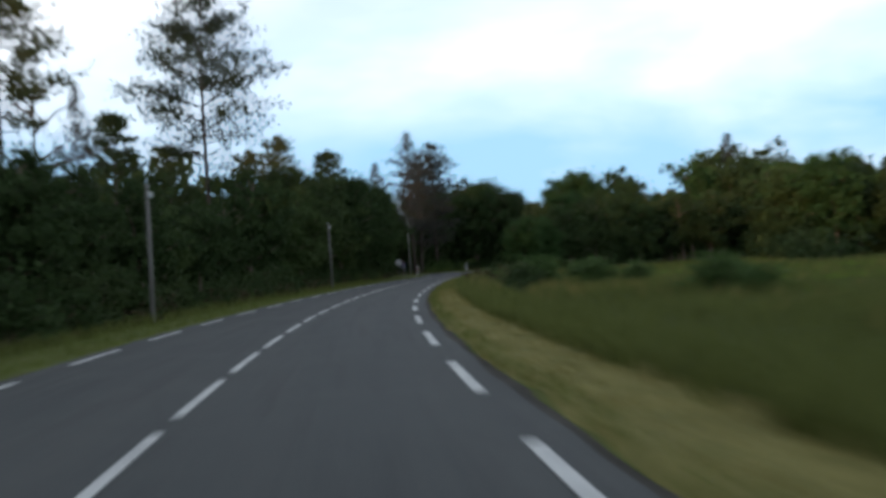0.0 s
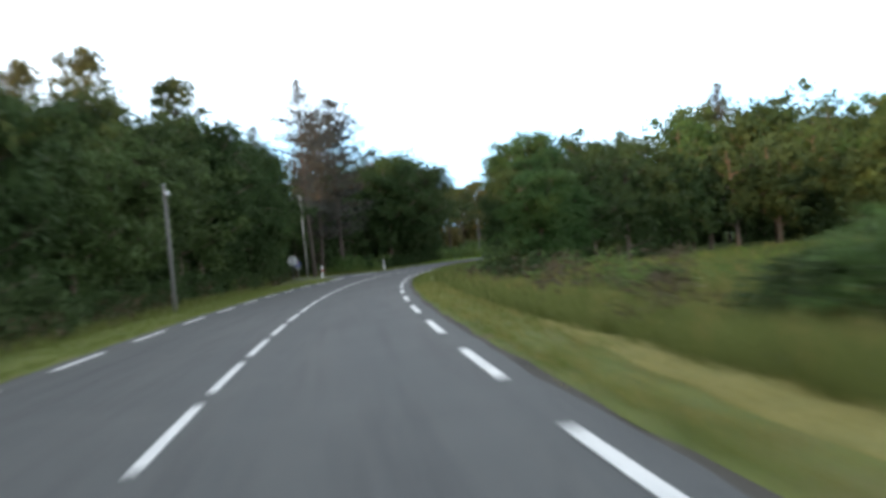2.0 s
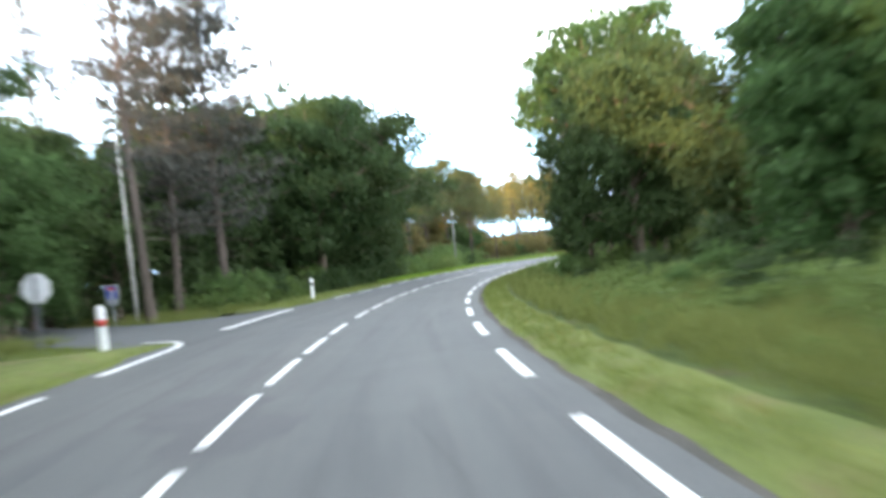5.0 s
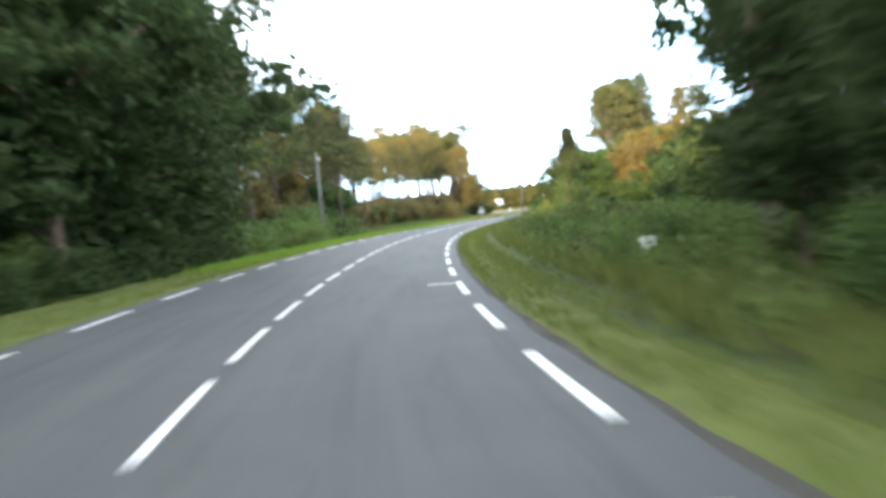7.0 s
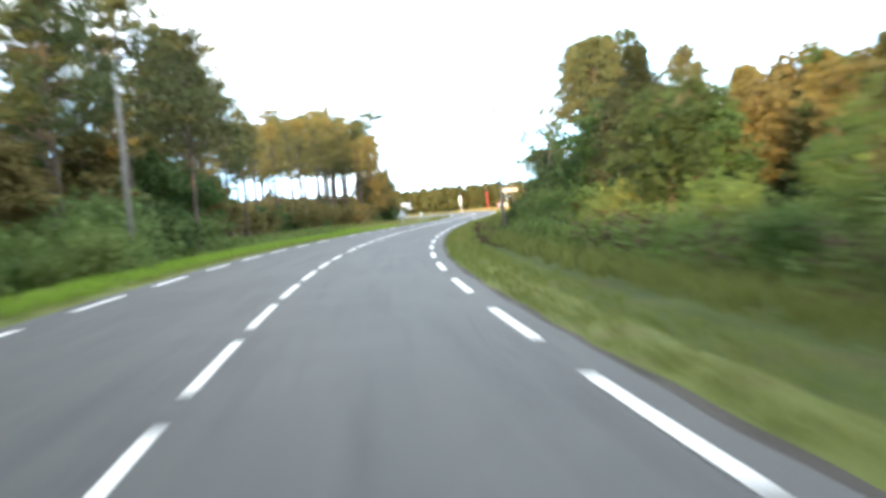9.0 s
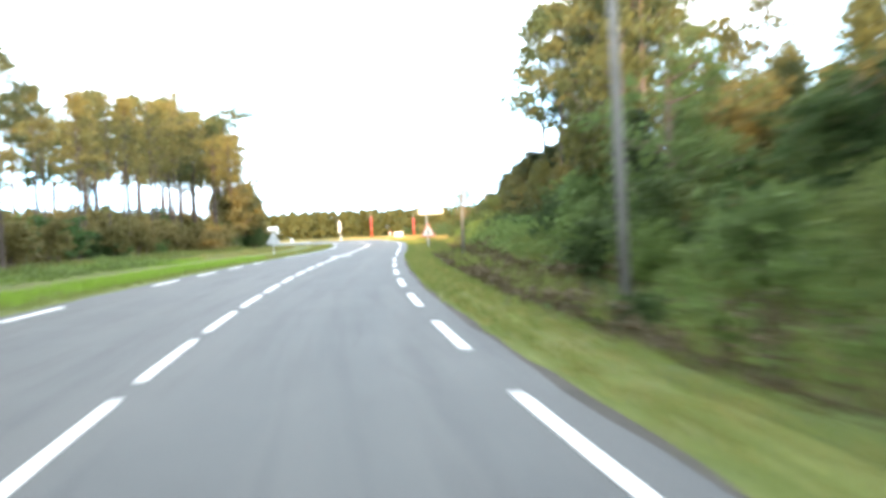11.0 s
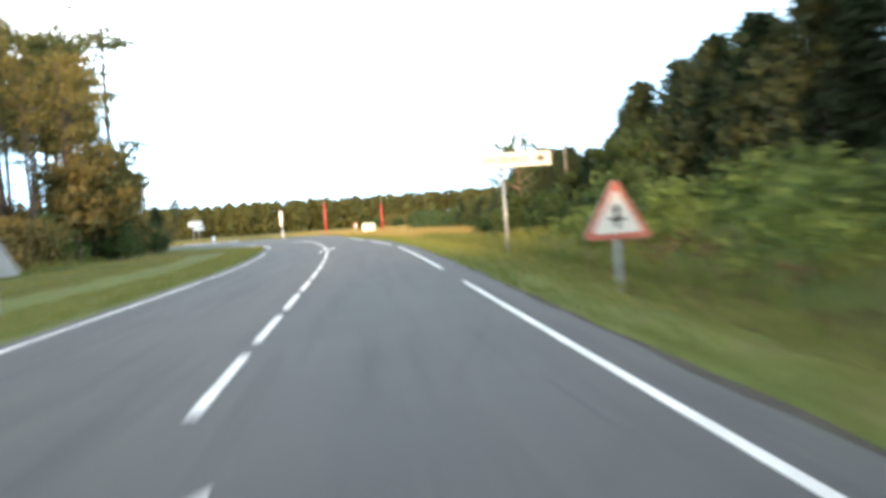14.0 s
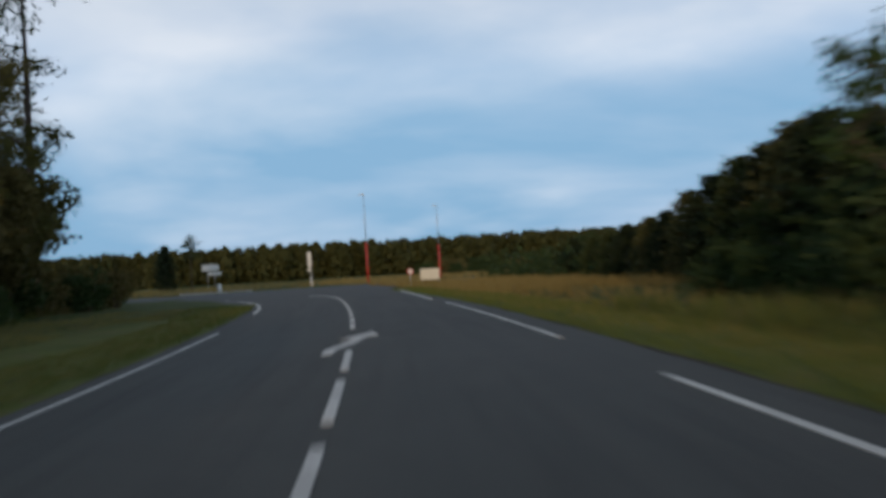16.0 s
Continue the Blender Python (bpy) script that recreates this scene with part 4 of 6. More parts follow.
def belt(kinds, s0, s1, n0, n1, spacing, low, high, wide=1.0, jitter=0.35):
    """A loose stand of plants between two stations and two offsets."""
    rnd = random.Random(f"{s0} {s1} {n0} {n1}")
    rows = max(1, round(abs(n1 - n0) / spacing))
    cols = max(1, round((s1 - s0) / spacing))
    for i in range(cols):
        for j in range(rows):
            s = s0 + (i + 0.5 + rnd.uniform(-jitter, jitter)) * (s1 - s0) / cols
            n = n0 + (j + 0.5 + rnd.uniform(-jitter, jitter)) * (n1 - n0) / rows
            kind, h = rnd.choice(kinds), rnd.uniform(low, high)
            if not in_lane(s, n, 1.2):
                plant(kind, s, n, h, wide=wide)


SHRUBS, CONES = ["shrub_a", "shrub_b", "shrub_c"], ["conifer", "conifer_b"]
# left: wood before the side road
belt(["oak_c", "oak_d", "oak_c", "oak_a"], 20, 62, -9.2, -12.6, 4.4, 5.6, 7.2)
belt(["oak_c", "oak_d", "oak_a", "oak_b"], 64, 80, -9.0, -12.5, 4.4, 7.8, 9.6)
belt(["oak_c", "oak_d", "oak_a", "oak_b"], 80, 104, -9.0, -12.5, 4.4, 9.0, 11.0)
belt(["oak_far"], 10, 66, -16, -27, 6.6, 6.5, 8.2)
belt(["oak_far"], 66, 106, -16, -27, 6.6, 8.0, 10.5)
belt(["shrub_b"], 18, 105, -7.1, -8.6, 2.8, 1.2, 2.3)
plant("pine_full", 65.5, -12.5, 21.2, 40)
plant("pine_thin", 46.5, -13.6, 11.4, wide=0.6)
plant("pine_a", 34.0, -11.4, 12.4, 70)
plant("bare", 45.0, -15.0, 11.0)
plant("pine_c", 60.0, -17, 12.0)
for s, n, h in ((96.0, -11.0, 11.8), (101.5, -9.2, 11.2), (91.5, -9.3, 11.0), (82.0, -10.5, 11.0)):
    plant("oak_near", s, n, h)
plant("pine_a", 86.0, -12.9, 13.4)
plant("pine_c", 90.0, -9.6, 12.6)
plant("pine_c", 76.3, -19.5, 12.4)
plant("pine_a", 79.5, -13.6, 11.6)
plant("oak_near", 105.2, -9.9, 10.8, 25)
plant("shrub_b", 104.6, -8.6, 2.4, wide=1.2)
plant("oak_near", 110.0, -16.8, 11.0)
for s, n, h in ((117.0, -22.0, 10.0), (121.0, -28.5, 10.5), (114.0, -18.5, 9.0), (112.0, -24.0, 10.5), (125.0, -34.0, 11.0), (117.0, -31.0, 10.5)):
    plant("oak_mid_dark", s, n, h)
plant("oak_near_green", 108.6, -12.4, 9.4, 10, wide=0.9)
# left: brown pines and dark oaks past the side road
plant("pine_thin", 123.8, -9.9, 18.9, 10)
plant("pine_brown", 133.4, -10.0, 16.4, 80, wide=1.15)
plant("pine_brown", 129.3, -10.9, 14.8, 190)
plant("oak_near_green", 119.5, -13.6, 8.0, 30, wide=1.1)
plant("oak_near_green", 122.6, -15.0, 9.6, 100, wide=1.1)
plant("oak_near", 126.0, -16.0, 9.4, 20, wide=1.1)
plant("oak_c", 128.2, -13.2, 7.6)
plant("oak_d", 136.0, -13.5, 12.5)
plant("pine_thin", 129.0, -17.0, 16.0, 200)
plant("oak_mid_dark", 129.0, -22.0, 10.0)
plant("oak_near", 154.0, -8.8, 15.0, wide=1.25)
for s, n, h in ((151.0, -7.2, 3.4), (155.0, -7.4, 3.0), (158.6, -7.6, 2.8)):
    plant("oak_c", s, n, h, wide=1.15)
plant("oak_near", 147.5, -8.8, 13.5)
plant("oak_d", 150.5, -11.0, 15.0)
plant("oak_near", 163.5, -9.4, 13.2)
for s, n, h in ((150.0, -14.5, 14.0), (144.5, -12.5, 13.0)):
    plant("oak_mid_dark", s, n, h)
plant("oak_c", 159.5, -9.8, 12.5)
for s, n, h in ((160.0, -8.3, 4.4), (164.5, -8.6, 3.9), (156.0, -7.9, 4.2), (150.5, -8.0, 4.4), (169.0, -9.4, 3.8)):
    plant("oak_c", s, n, h, wide=1.1)
belt(["oak_far"], 122, 170, -15.5, -28, 6.2, 9, 12.5)
belt(["shrub_b"], 141, 163, -6.9, -7.9, 2.2, 1.3, 2.1)
belt(SHRUBS, 128, 172, -7.8, -9.2, 3.0, 1.2, 2.4)
# left: open pine grove over low scrub
belt(["pine_a", "pine_b", "pine_c", "pine_gold_b", "pine_gold"], 176, 240, -14.0, -34, 7.2, 9.0, 13.6)
for kind, s, n, h in (("pine_c", 179.5, -10.4, 11.4), ("pine_dense", 187.0, -10.6, 11.2), ("pine_dense", 195.0, -10.6, 12.6), ("pine_dense", 191.0, -12.6, 11.4), ("pine_dense", 199.5, -9.4, 11.6), ("pine_a", 203.5, -11.4, 12.0),
                      ("pine_dense", 207.5, -12.6, 12.4), ("pine_gold_b", 212.0, -13.6, 12.2), ("pine_dense", 217.0, -15.0, 12.6), ("pine_gold_b", 223.0, -16.4, 12.8), ("pine_b", 184.0, -13.4, 13.6)):
    plant(kind, s, n, h)
for kind, s, n, h in (("oak_rust", 186.0, -13.0, 6.2), ("oak_rust", 193.0, -12.4, 6.6), ("oak_mid", 200.0, -12.6, 6.4), ("oak_rust", 206.5, -14.2, 6.6), ("oak_rust", 213.0, -15.4, 6.0),
                      ("oak_mid", 219.0, -17.0, 6.4), ("oak_rust", 225.5, -17.6, 6.2), ("oak_rust", 231.0, -19.0, 5.8), ("oak_mid_dark", 209.0, -18.0, 7.0)):
    plant(kind, s, n, h, wide=1.15)
for s, n, h in ((185.5, -9.2, 3.0), (188.5, -9.8, 2.8), (193.5, -9.6, 2.2), (200.5, -9.6, 2.2)):
    plant("shrub_a", s, n, h, wide=1.2)
belt(["shrub_c", "shrub_a"], 164, 182, -7.2, -9.4, 2.2, 1.2, 2.2)
for s, n, h in ((177.4, -6.3, 1.7), (179.2, -6.1, 1.5), (176.2, -7.0, 1.5), (178.6, -6.9, 1.9), (181.0, -7.3, 2.2), (183.0, -8.2, 2.4)):
    plant("shrub_c", s, n, h)
belt(["oak_a", "oak_mid", "oak_b"], 164, 172.5, -11.5, -17.5, 4.2, 8.5, 10.8)
belt(["oak_a", "oak_mid", "oak_b"], 172.5, 198, -12.0, -17.5, 4.6, 5.8, 7.2)
belt(SHRUBS, 172, 204, -8.8, -12.5, 3.0, 1.4, 2.8)
belt(["oak_a", "oak_rust", "oak_b"], 174, 200, -14, -19, 9, 4.5, 7.5)
belt(["pine_gold", "pine_gold_b", "pine_b", "pine_c"], 240, 300, -26, -46, 8.6, 10.5, 17, wide=0.9)
belt(["pine_gold", "pine_a", "pine_b"], 300, 345, -19, -46, 8.6, 17, 21)
belt(["shrub_d", "shrub_b", "shrub_d"], 204, 262, -19.5, -24, 3.4, 1.6, 2.7)
belt(["oak_rust", "shrub_d", "oak_mid", "shrub_d"], 206, 264, -16.2, -19.8, 3.4, 2.4, 3.6, wide=1.2)
for kind, s, n, h in (("oak_mid", 204.0, -11.6, 5.2), ("oak_rust", 210.0, -13.2, 5.6), ("oak_mid", 216.5, -14.6, 5.0), ("oak_rust", 222.5, -15.4, 4.6)):
    plant(kind, s, n, h, wide=1.2)
belt(SHRUBS, 262, 300, -17.5, -23, 4.0, 1.0, 2.2)
belt(["shrub_d", "shrub_a", "shrub_d"], 206, 262, -25, -34, 4.2, 2.6, 3.9)
belt(["oak_rust", "oak_mid", "oak_mid_dark"], 208, 240, -21, -36, 6.2, 5.2, 7.4)
belt(["oak_rust", "shrub_d", "oak_mid"], 250, 318, -34, -46, 5.0, 4.6, 6.4)
belt(["oak_rust", "shrub_d"], 236, 300, -46, -56, 5.0, 5.0, 7.0)
belt(["oak_rust", "oak_mid"], 298, 332, -27, -35, 4.6, 4.8, 5.8)
belt(["oak_rust", "shrub_d", "oak_mid"], 256, 318, -21, -25, 3.6, 4.0, 5.2, wide=1.2)
plant("shrub_b", 255.0, -18.5, 2.4)
for kind, s, n, h in (("pine_c", 247.0, -20.0, 11.6), ("pine_gold_b", 251.5, -21.0, 12.2), ("pine_gold", 256.0, -20.4, 12.4), ("pine_sparse", 260.0, -21.2, 13.2), ("pine_gold_b", 264.0, -20.6, 13.2), ("pine_c", 267.0, -22.4, 14.4),
                      ("pine_gold", 270.0, -20.4, 14.0), ("pine_sparse", 273.0, -21.6, 14.6), ("pine_gold_b", 276.5, -20.2, 15.0), ("pine_c", 279.5, -22.0, 15.6), ("pine_gold", 283.0, -20.8, 15.4), ("pine_gold_b", 286.5, -20.0, 16.6), ("pine_sparse", 290.5, -21.0, 17.0)):
    plant(kind, s, n, h, wide=0.85)
belt(["oak_rust", "shrub_d", "oak_rust", "oak_mid"], 236, 300, -25, -31, 4.0, 3.0, 4.4, wide=1.2)
plant("oak_airy", 314.0, -14.2, 10.8, 30, wide=0.78)
plant("oak_rust", 306.0, -14.2, 7.4, 60)
plant("oak_rust", 313.0, -15.6, 7.8, 140)
plant("oak_rust", 320.5, -18.0, 8.6, 230)
plant("oak_rust", 312.0, -15.0, 6.4, 200)
plant("oak_rust", 306.5, -16.5, 5.6)
for s, n, h in ((287.0, -20.0, 14.5), (293.5, -18.6, 15.0), (296.0, -22.5, 15.8), (299.0, -19.5, 16.0), (304.0, -20.6, 16.6), (307.5, -18.4, 16.2)):
    plant("pine_gold_b" if int(s) % 2 else "pine_gold", s, n, h)
for s, n, h in ((289.0, -22.0, 14.0), (295.0, -20.5, 14.5), (298.0, -25.5, 15.0), (303.0, -18.0, 15.5), (308.5, -22.0, 17.5)):
    plant("pine_sparse", s, n, h)
plant("pine_tuft", 322.0, -16.2, 21.6, 150, wide=1.35)
plant("pine_b", 309.0, -17.4, 17.4, 40)
for kind, s, n, h in (("pine_gold", 300.5, -15.6, 13.6), ("pine_gold_b", 296.0, -15.4, 12.6), ("pine_gold", 304.0, -16.0, 12.8), ("pine_gold_b", 292.0, -16.2, 12.4), ("oak_rust", 299.0, -14.4, 7.6), ("oak_airy", 303.2, -14.4, 8.8), ("oak_rust", 295.2, -14.6, 6.6), ("oak_airy", 308.5, -14.0, 7.4)):
    plant(kind, s, n, h, wide=1.15)
belt(["shrub_d", "shrub_d", "shrub_a"], 280, 312, -15.0, -21.0, 2.9, 2.2, 3.5)
belt(["shrub_d", "shrub_b"], 270, 312, -24.0, -34.0, 4.6, 2.2, 3.6)
plant("pine_tuft", 316.0, -18.6, 19.6, 60, wide=1.2)
plant("pine_sparse", 310.5, -17.5, 16.5)
plant("pine_gold_b", 318.0, -17.6, 16.0, 130, wide=0.9)
plant("pine_gold_b", 327.0, -19.5, 19.0, 20, wide=0.9)
plant("pine_gold", 320.0, -21.5, 19.0)
belt(["shrub_d", "shrub_b", "shrub_d"], 297, 334, -11.5, -16, 3.3, 1.6, 3.0)
# right: field edge, hedge and wood
belt(["oak_mid_dark", "oak_mid_dark", "oak_mid"], 84, 122, 33, 38, 5.0, 8.8, 10.8)
belt(["oak_mid_dark"], 88, 140, 30.5, 32.5, 4.6, 5.0, 7.0)
for kind, s, n, h in (("oak_mid_dark", 131.0, 32.6, 14.2), ("oak_mid_dark", 126.0, 34.0, 12.8), ("oak_mid_dark", 136.5, 33.0, 13.0), ("oak_mid", 146.0, 28.4, 16.4), ("pine_thin", 144.0, 29.6, 17.0),
                      ("oak_mid_dark", 141.5, 29.5, 12.4), ("oak_mid_dark", 148.0, 27.0, 11.0), ("oak_mid_dark", 121.0, 35.0, 11.6)):
    plant(kind, s, n, h)
belt(["oak_far"], 60, 140, 38, 50, 7.0, 8.5, 11.0)
belt(["oak_mid_dark", "oak_far"], 24, 88, 50, 60, 7.0, 7.0, 9.5)
plant("oak_mid_dark", 128.0, 32.0, 11.4)
for s, n, h in ((43.6, 7.4, 1.2), (46.0, 8.4, 1.5), (47.6, 7.9, 1.2), (41.6, 10.6, 1.3), (40.2, 12.0, 1.0), (27.2, 11.6, 1.2), (29.0, 12.6, 1.0), (25.0, 12.2, 0.8), (53.0, 11.2, 1.2), (36.5, 6.6, 0.7), (38.4, 6.9, 0.8), (58, 9.0, 0.7), (70, 7.6, 1.0), (73.5, 7.4, 1.5), (77, 8.2, 1.6), (80, 8.0, 1.5), (83, 9.5, 1.6)):
    plant("shrub_a" if n > 8 else "shrub_b", s, n, h, wide=1.4)
plant("acacia", 74.2, 8.7, 4.7, 15, wide=1.05)
plant("acacia", 78.5, 10.4, 5.2, 120)
plant("oak_c", 82.5, 12.6, 5.6)
plant("oak_c", 86.5, 15.0, 6.6)
belt(["oak_mid_dark"], 88, 105, 15.6, 20.0, 4.4, 5.6, 7.4)
plant("oak_mid", 114.5, 13.4, 5.6)
plant("oak_near", 124.0, 9.6, 9.7, 70, wide=1.08)
plant("oak_near", 129.5, 10.8, 9.0)
plant("oak_c", 118.0, 12.6, 7.4)
plant("oak_c", 112.5, 13.6, 7.8)
plant("acacia", 109.8, 12.3, 9.2, 200, wide=0.8)
plant("oak_d", 106.5, 18.0, 9.4)
plant("oak_c", 102.0, 17.2, 8.0)
belt(["oak_far"], 92, 108, 20, 30, 6.0, 6.2, 7.6)
belt(["oak_far"], 108, 180, 19, 30, 6.0, 4.2, 5.4)
belt(SHRUBS, 88, 134, 9.8, 12.0, 3.0, 0.9, 1.6)
belt(["shrub_b", "shrub_a"], 92, 130, 6.6, 9.4, 3.2, 0.6, 1.1, wide=1.2)
plant("oak_mid", 133.0, 25.0, 13.0)
plant("oak_high", 133.0, 10.2, 12.6, wide=1.08)
plant("oak_high", 137.5, 9.4, 11.4, 80, wide=0.95)
plant("oak_light", 158.5, 8.8, 2.4, wide=1.2)
plant("oak_light", 164.0, 8.8, 2.8, wide=1.2)
plant("oak_c", 128.0, 8.0, 5.6)
plant("oak_c", 131.5, 7.6, 4.2)
plant("oak_near", 139.2, 12.4, 9.6, 40, wide=0.85)
plant("oak_d", 147.0, 14.5, 14.2)
plant("oak_mid", 146.0, 18.5, 6.5)
belt(["shrub_c", "shrub_a"], 138, 166, 6.9, 8.8, 2.2, 0.7, 1.3, wide=1.2)
belt(["oak_a", "shrub_c", "oak_mid"], 152, 178, 12.0, 16.5, 4.6, 2.8, 4.6)
belt(["shrub_c", "shrub_a", "shrub_c"], 140, 178, 8.4, 11.0, 2.8, 0.9, 1.7)
# right: scrub and pines along the bend
plant("oak_c", 176.5, 9.4, 4.4)
for kind, s, n, h, w in (("conifer", 183.0, 10.3, 6.4, 0.75), ("oak_mid", 180.0, 11.2, 4.6, 1.0), ("conifer_b", 188.0, 10.6, 5.4, 0.9), ("oak_mid", 186.0, 12.4, 5.2, 1.0), ("oak_mid", 192.5, 10.4, 5.6, 1.0), ("conifer_b", 196.5, 10.6, 4.4, 1.0),
                         ("oak_c", 200.5, 10.2, 3.8, 1.0), ("oak_light", 206.5, 9.2, 5.4, 1.1), ("conifer_b", 210.0, 9.4, 3.8, 0.85), ("oak_airy", 212.8, 9.8, 6.6, 0.9), ("oak_mid", 217.5, 9.6, 2.3, 1.2), ("oak_mid", 222.5, 10.4, 3.0, 1.1)):
    plant(kind, s, n, h, wide=w)
for s, n, h in ((225.0, 15.0, 6.4), (219.0, 14.8, 6.0), (214.0, 15.4, 6.0), (208.0, 14.8, 6.4), (202.0, 15.2, 6.6), (196.0, 15.4, 6.4), (190.0, 16.0, 6.2), (183.5, 16.8, 5.8), (177.0, 17.0, 5.4)):
    plant("conifer_gold" if s < 200 else "conifer_young", s, n, h, wide=0.95)
for s, n, h in ((209.5, 12.4, 4.6), (203.0, 12.8, 4.4), (196.0, 13.2, 4.8), (190.0, 13.6, 5.2), (183.0, 14.2, 5.0), (176.0, 14.6, 4.6)):
    plant("oak_rust", s, n, h)
belt(["oak_a", "oak_b", "shrub_a"], 180, 206, 10.0, 14, 4.2, 2.8, 4.2)
belt(["conifer_gold", "oak_rust", "conifer_gold", "oak_mid"], 182, 202, 14.5, 24, 4.2, 5.6, 7.4)
belt(["conifer_young", "oak_mid", "oak_rust", "conifer_young"], 202, 222, 14.5, 24, 4.2, 5.0, 6.6)
belt(["pine_gold", "pine_sparse", "pine_c", "pine_sparse"], 228, 262, 14.0, 26, 7.0, 11.5, 15.0)
for kind, s, n, h in (("pine_sparse", 255.5, 14.2, 16.2), ("pine_thin", 256.5, 16.6, 15.6), ("pine_dense", 250.0, 14.0, 15.5), ("pine_thin", 253.0, 16.5, 16.0), ("pine_dense", 234.5, 13.6, 13.6), ("pine_c", 237.5, 15.2, 14.0), ("pine_dense", 228.0, 14.0, 12.8), ("pine_c", 224.5, 13.6, 12.5), ("pine_c", 242.5, 15.0, 15.0), ("pine_thin", 246.0, 17.5, 16.5)):
    plant(kind, s, n, h)
belt(["oak_mid_dark", "oak_rust", "oak_far"], 226, 262, 17.0, 25.0, 4.6, 4.6, 6.6)
plant("conifer_b", 246.5, 12.4, 5.0)
plant("conifer", 241.5, 12.8, 4.4)
belt(["oak_mid", "oak_a", "oak_b"], 206, 222, 10.8, 14, 4.4, 2.2, 3.0)
belt(["oak_mid", "oak_a", "conifer_b"], 222, 240, 12.0, 15, 4.0, 3.4, 4.6)
belt(["oak_mid_dark", "oak_rust"], 224, 244, 15, 21, 4.8, 3.6, 5.4)
belt(CONES, 243, 257, 13.0, 20, 3.6, 5.6, 8.0)
belt(["shrub_b", "shrub_a"], 200, 222, 8.0, 10.5, 2.4, 1.3, 2.2)
belt(["shrub_c", "shrub_a"], 222, 244, 8.6, 11.0, 3.6, 0.7, 1.2)
belt(["shrub_b", "shrub_a", "shrub_b"], 242, 266, 8.2, 11.4, 2.3, 1.1, 2.0, wide=1.2)
for s, n, h in ((198.6, 5.9, 0.9), (200.2, 6.0, 0.7), (234.6, 6.1, 0.9)):
    plant("shrub_b", s, n, h)
belt(["shrub_a", "shrub_c", "shrub_b"], 178, 214, 7.0, 9.2, 2.9, 1.0, 2.0)
# right: dark plantation
belt(CONES, 256, 268, 15.0, 22, 3.1, 6.2, 7.6, wide=1.1)
belt(CONES, 268, 280, 14.4, 22, 3.1, 4.8, 6.8, wide=1.15)
belt(["conifer", "conifer_b", "conifer_young"], 280, 296, 15.6, 22, 3.2, 4.2, 5.2, wide=1.25)
belt(["conifer_young", "conifer_b"], 296, 312, 15.8, 22, 3.4, 2.8, 3.9, wide=1.3)
belt(["conifer_young", "oak_mid_dark", "shrub_b"], 312, 346, 18.0, 26, 4.0, 2.6, 3.6, wide=1.2)
belt(["conifer", "oak_mid_dark", "conifer_b"], 260, 284, 10.8, 13.4, 2.9, 3.4, 5.0)
belt(["shrub_b"], 264, 292, 9.4, 11.2, 2.6, 1.2, 2.2)
for kind, s, n, h in (("conifer", 276.5, 14.4, 5.8), ("conifer_b", 274.0, 13.6, 5.9), ("conifer", 271.0, 12.8, 6.0), ("conifer", 268.2, 13.4, 6.3), ("conifer_b", 265.5, 12.8, 5.6), ("conifer", 263.8, 13.0, 6.2),
                      ("conifer_b", 261.5, 13.4, 6.3), ("conifer", 270.5, 15.4, 7.2), ("conifer_b", 266.6, 15.6, 7.3), ("conifer", 279.0, 14.6, 5.2), ("conifer_b", 281.6, 14.8, 4.8), ("conifer_b", 258.0, 13.4, 6.6)):
    plant(kind, s, n, h)
plant("sapling", 282.0, 10.0, 5.9, wide=0.78)
plant("oak_mid_dark", 280.0, 12.2, 3.4)
plant("oak_mid_dark", 284.5, 11.8, 3.2)
plant("oak_mid_dark", 288.5, 12.2, 3.2)
plant("oak_mid_dark", 293.0, 12.4, 2.8)
plant("shrub_b", 281.0, 9.2, 2.4)
for kind, s, n, h in (("conifer", 284.5, 14.6, 4.6), ("conifer_b", 287.6, 14.2, 4.9), ("conifer", 290.4, 14.3, 5.2), ("conifer_b", 292.3, 14.1, 5.4), ("conifer_young", 294.3, 14.3, 5.4), ("conifer", 296.2, 14.2, 5.0), ("conifer_young", 298.2, 14.1, 4.7), ("conifer_b", 300.6, 14.2, 4.2),
                      ("conifer_young", 303.0, 14.2, 3.8), ("conifer", 305.4, 14.1, 3.2), ("conifer_young", 308.0, 14.3, 3.0), ("conifer_b", 311.5, 14.4, 2.9), ("conifer_young", 315.0, 14.8, 2.8), ("conifer_young", 319.0, 15.2, 2.7), ("conifer_b", 323.5, 15.6, 2.7), ("conifer_young", 328.0, 16.4, 2.6)):
    plant(kind, s, n, h, wide=1.3)
belt(["shrub_d", "shrub_b"], 346, 430, 32, 40, 5.2, 1.8, 2.8)
# lone trees behind the crossing road
plant("pine_b", 419.5, -6.3, 8.6)
plant("conifer", 414.0, -10.5, 7.0)
plant("pine_c", 388.0, -40.0, 9.0)


def woods(name, spots, mat, leaf, per, label):
    """Dense massed foliage: spots are (x, y, width, height)."""
    rng = np.random.default_rng(len(spots))
    pts = []
    for x, y, w, h in spots:
        a = rng.uniform(0, 2 * math.pi, per)
        z = h * rng.uniform(0, 1, per) ** 0.8
        r = w * np.sqrt(rng.uniform(0.05, 1, per)) * np.sqrt(np.clip(1.05 - (z / h) ** 2.2, 0.05, 1))
        pts.append(np.stack([x + np.cos(a) * r, y + np.sin(a) * r, z], 1))
    v, f = cards(rng, np.concatenate(pts), leaf, 0.75)
    tagged(new(name, mesh_np(name, v, f, mat)), label, "woods", kind="stuff")


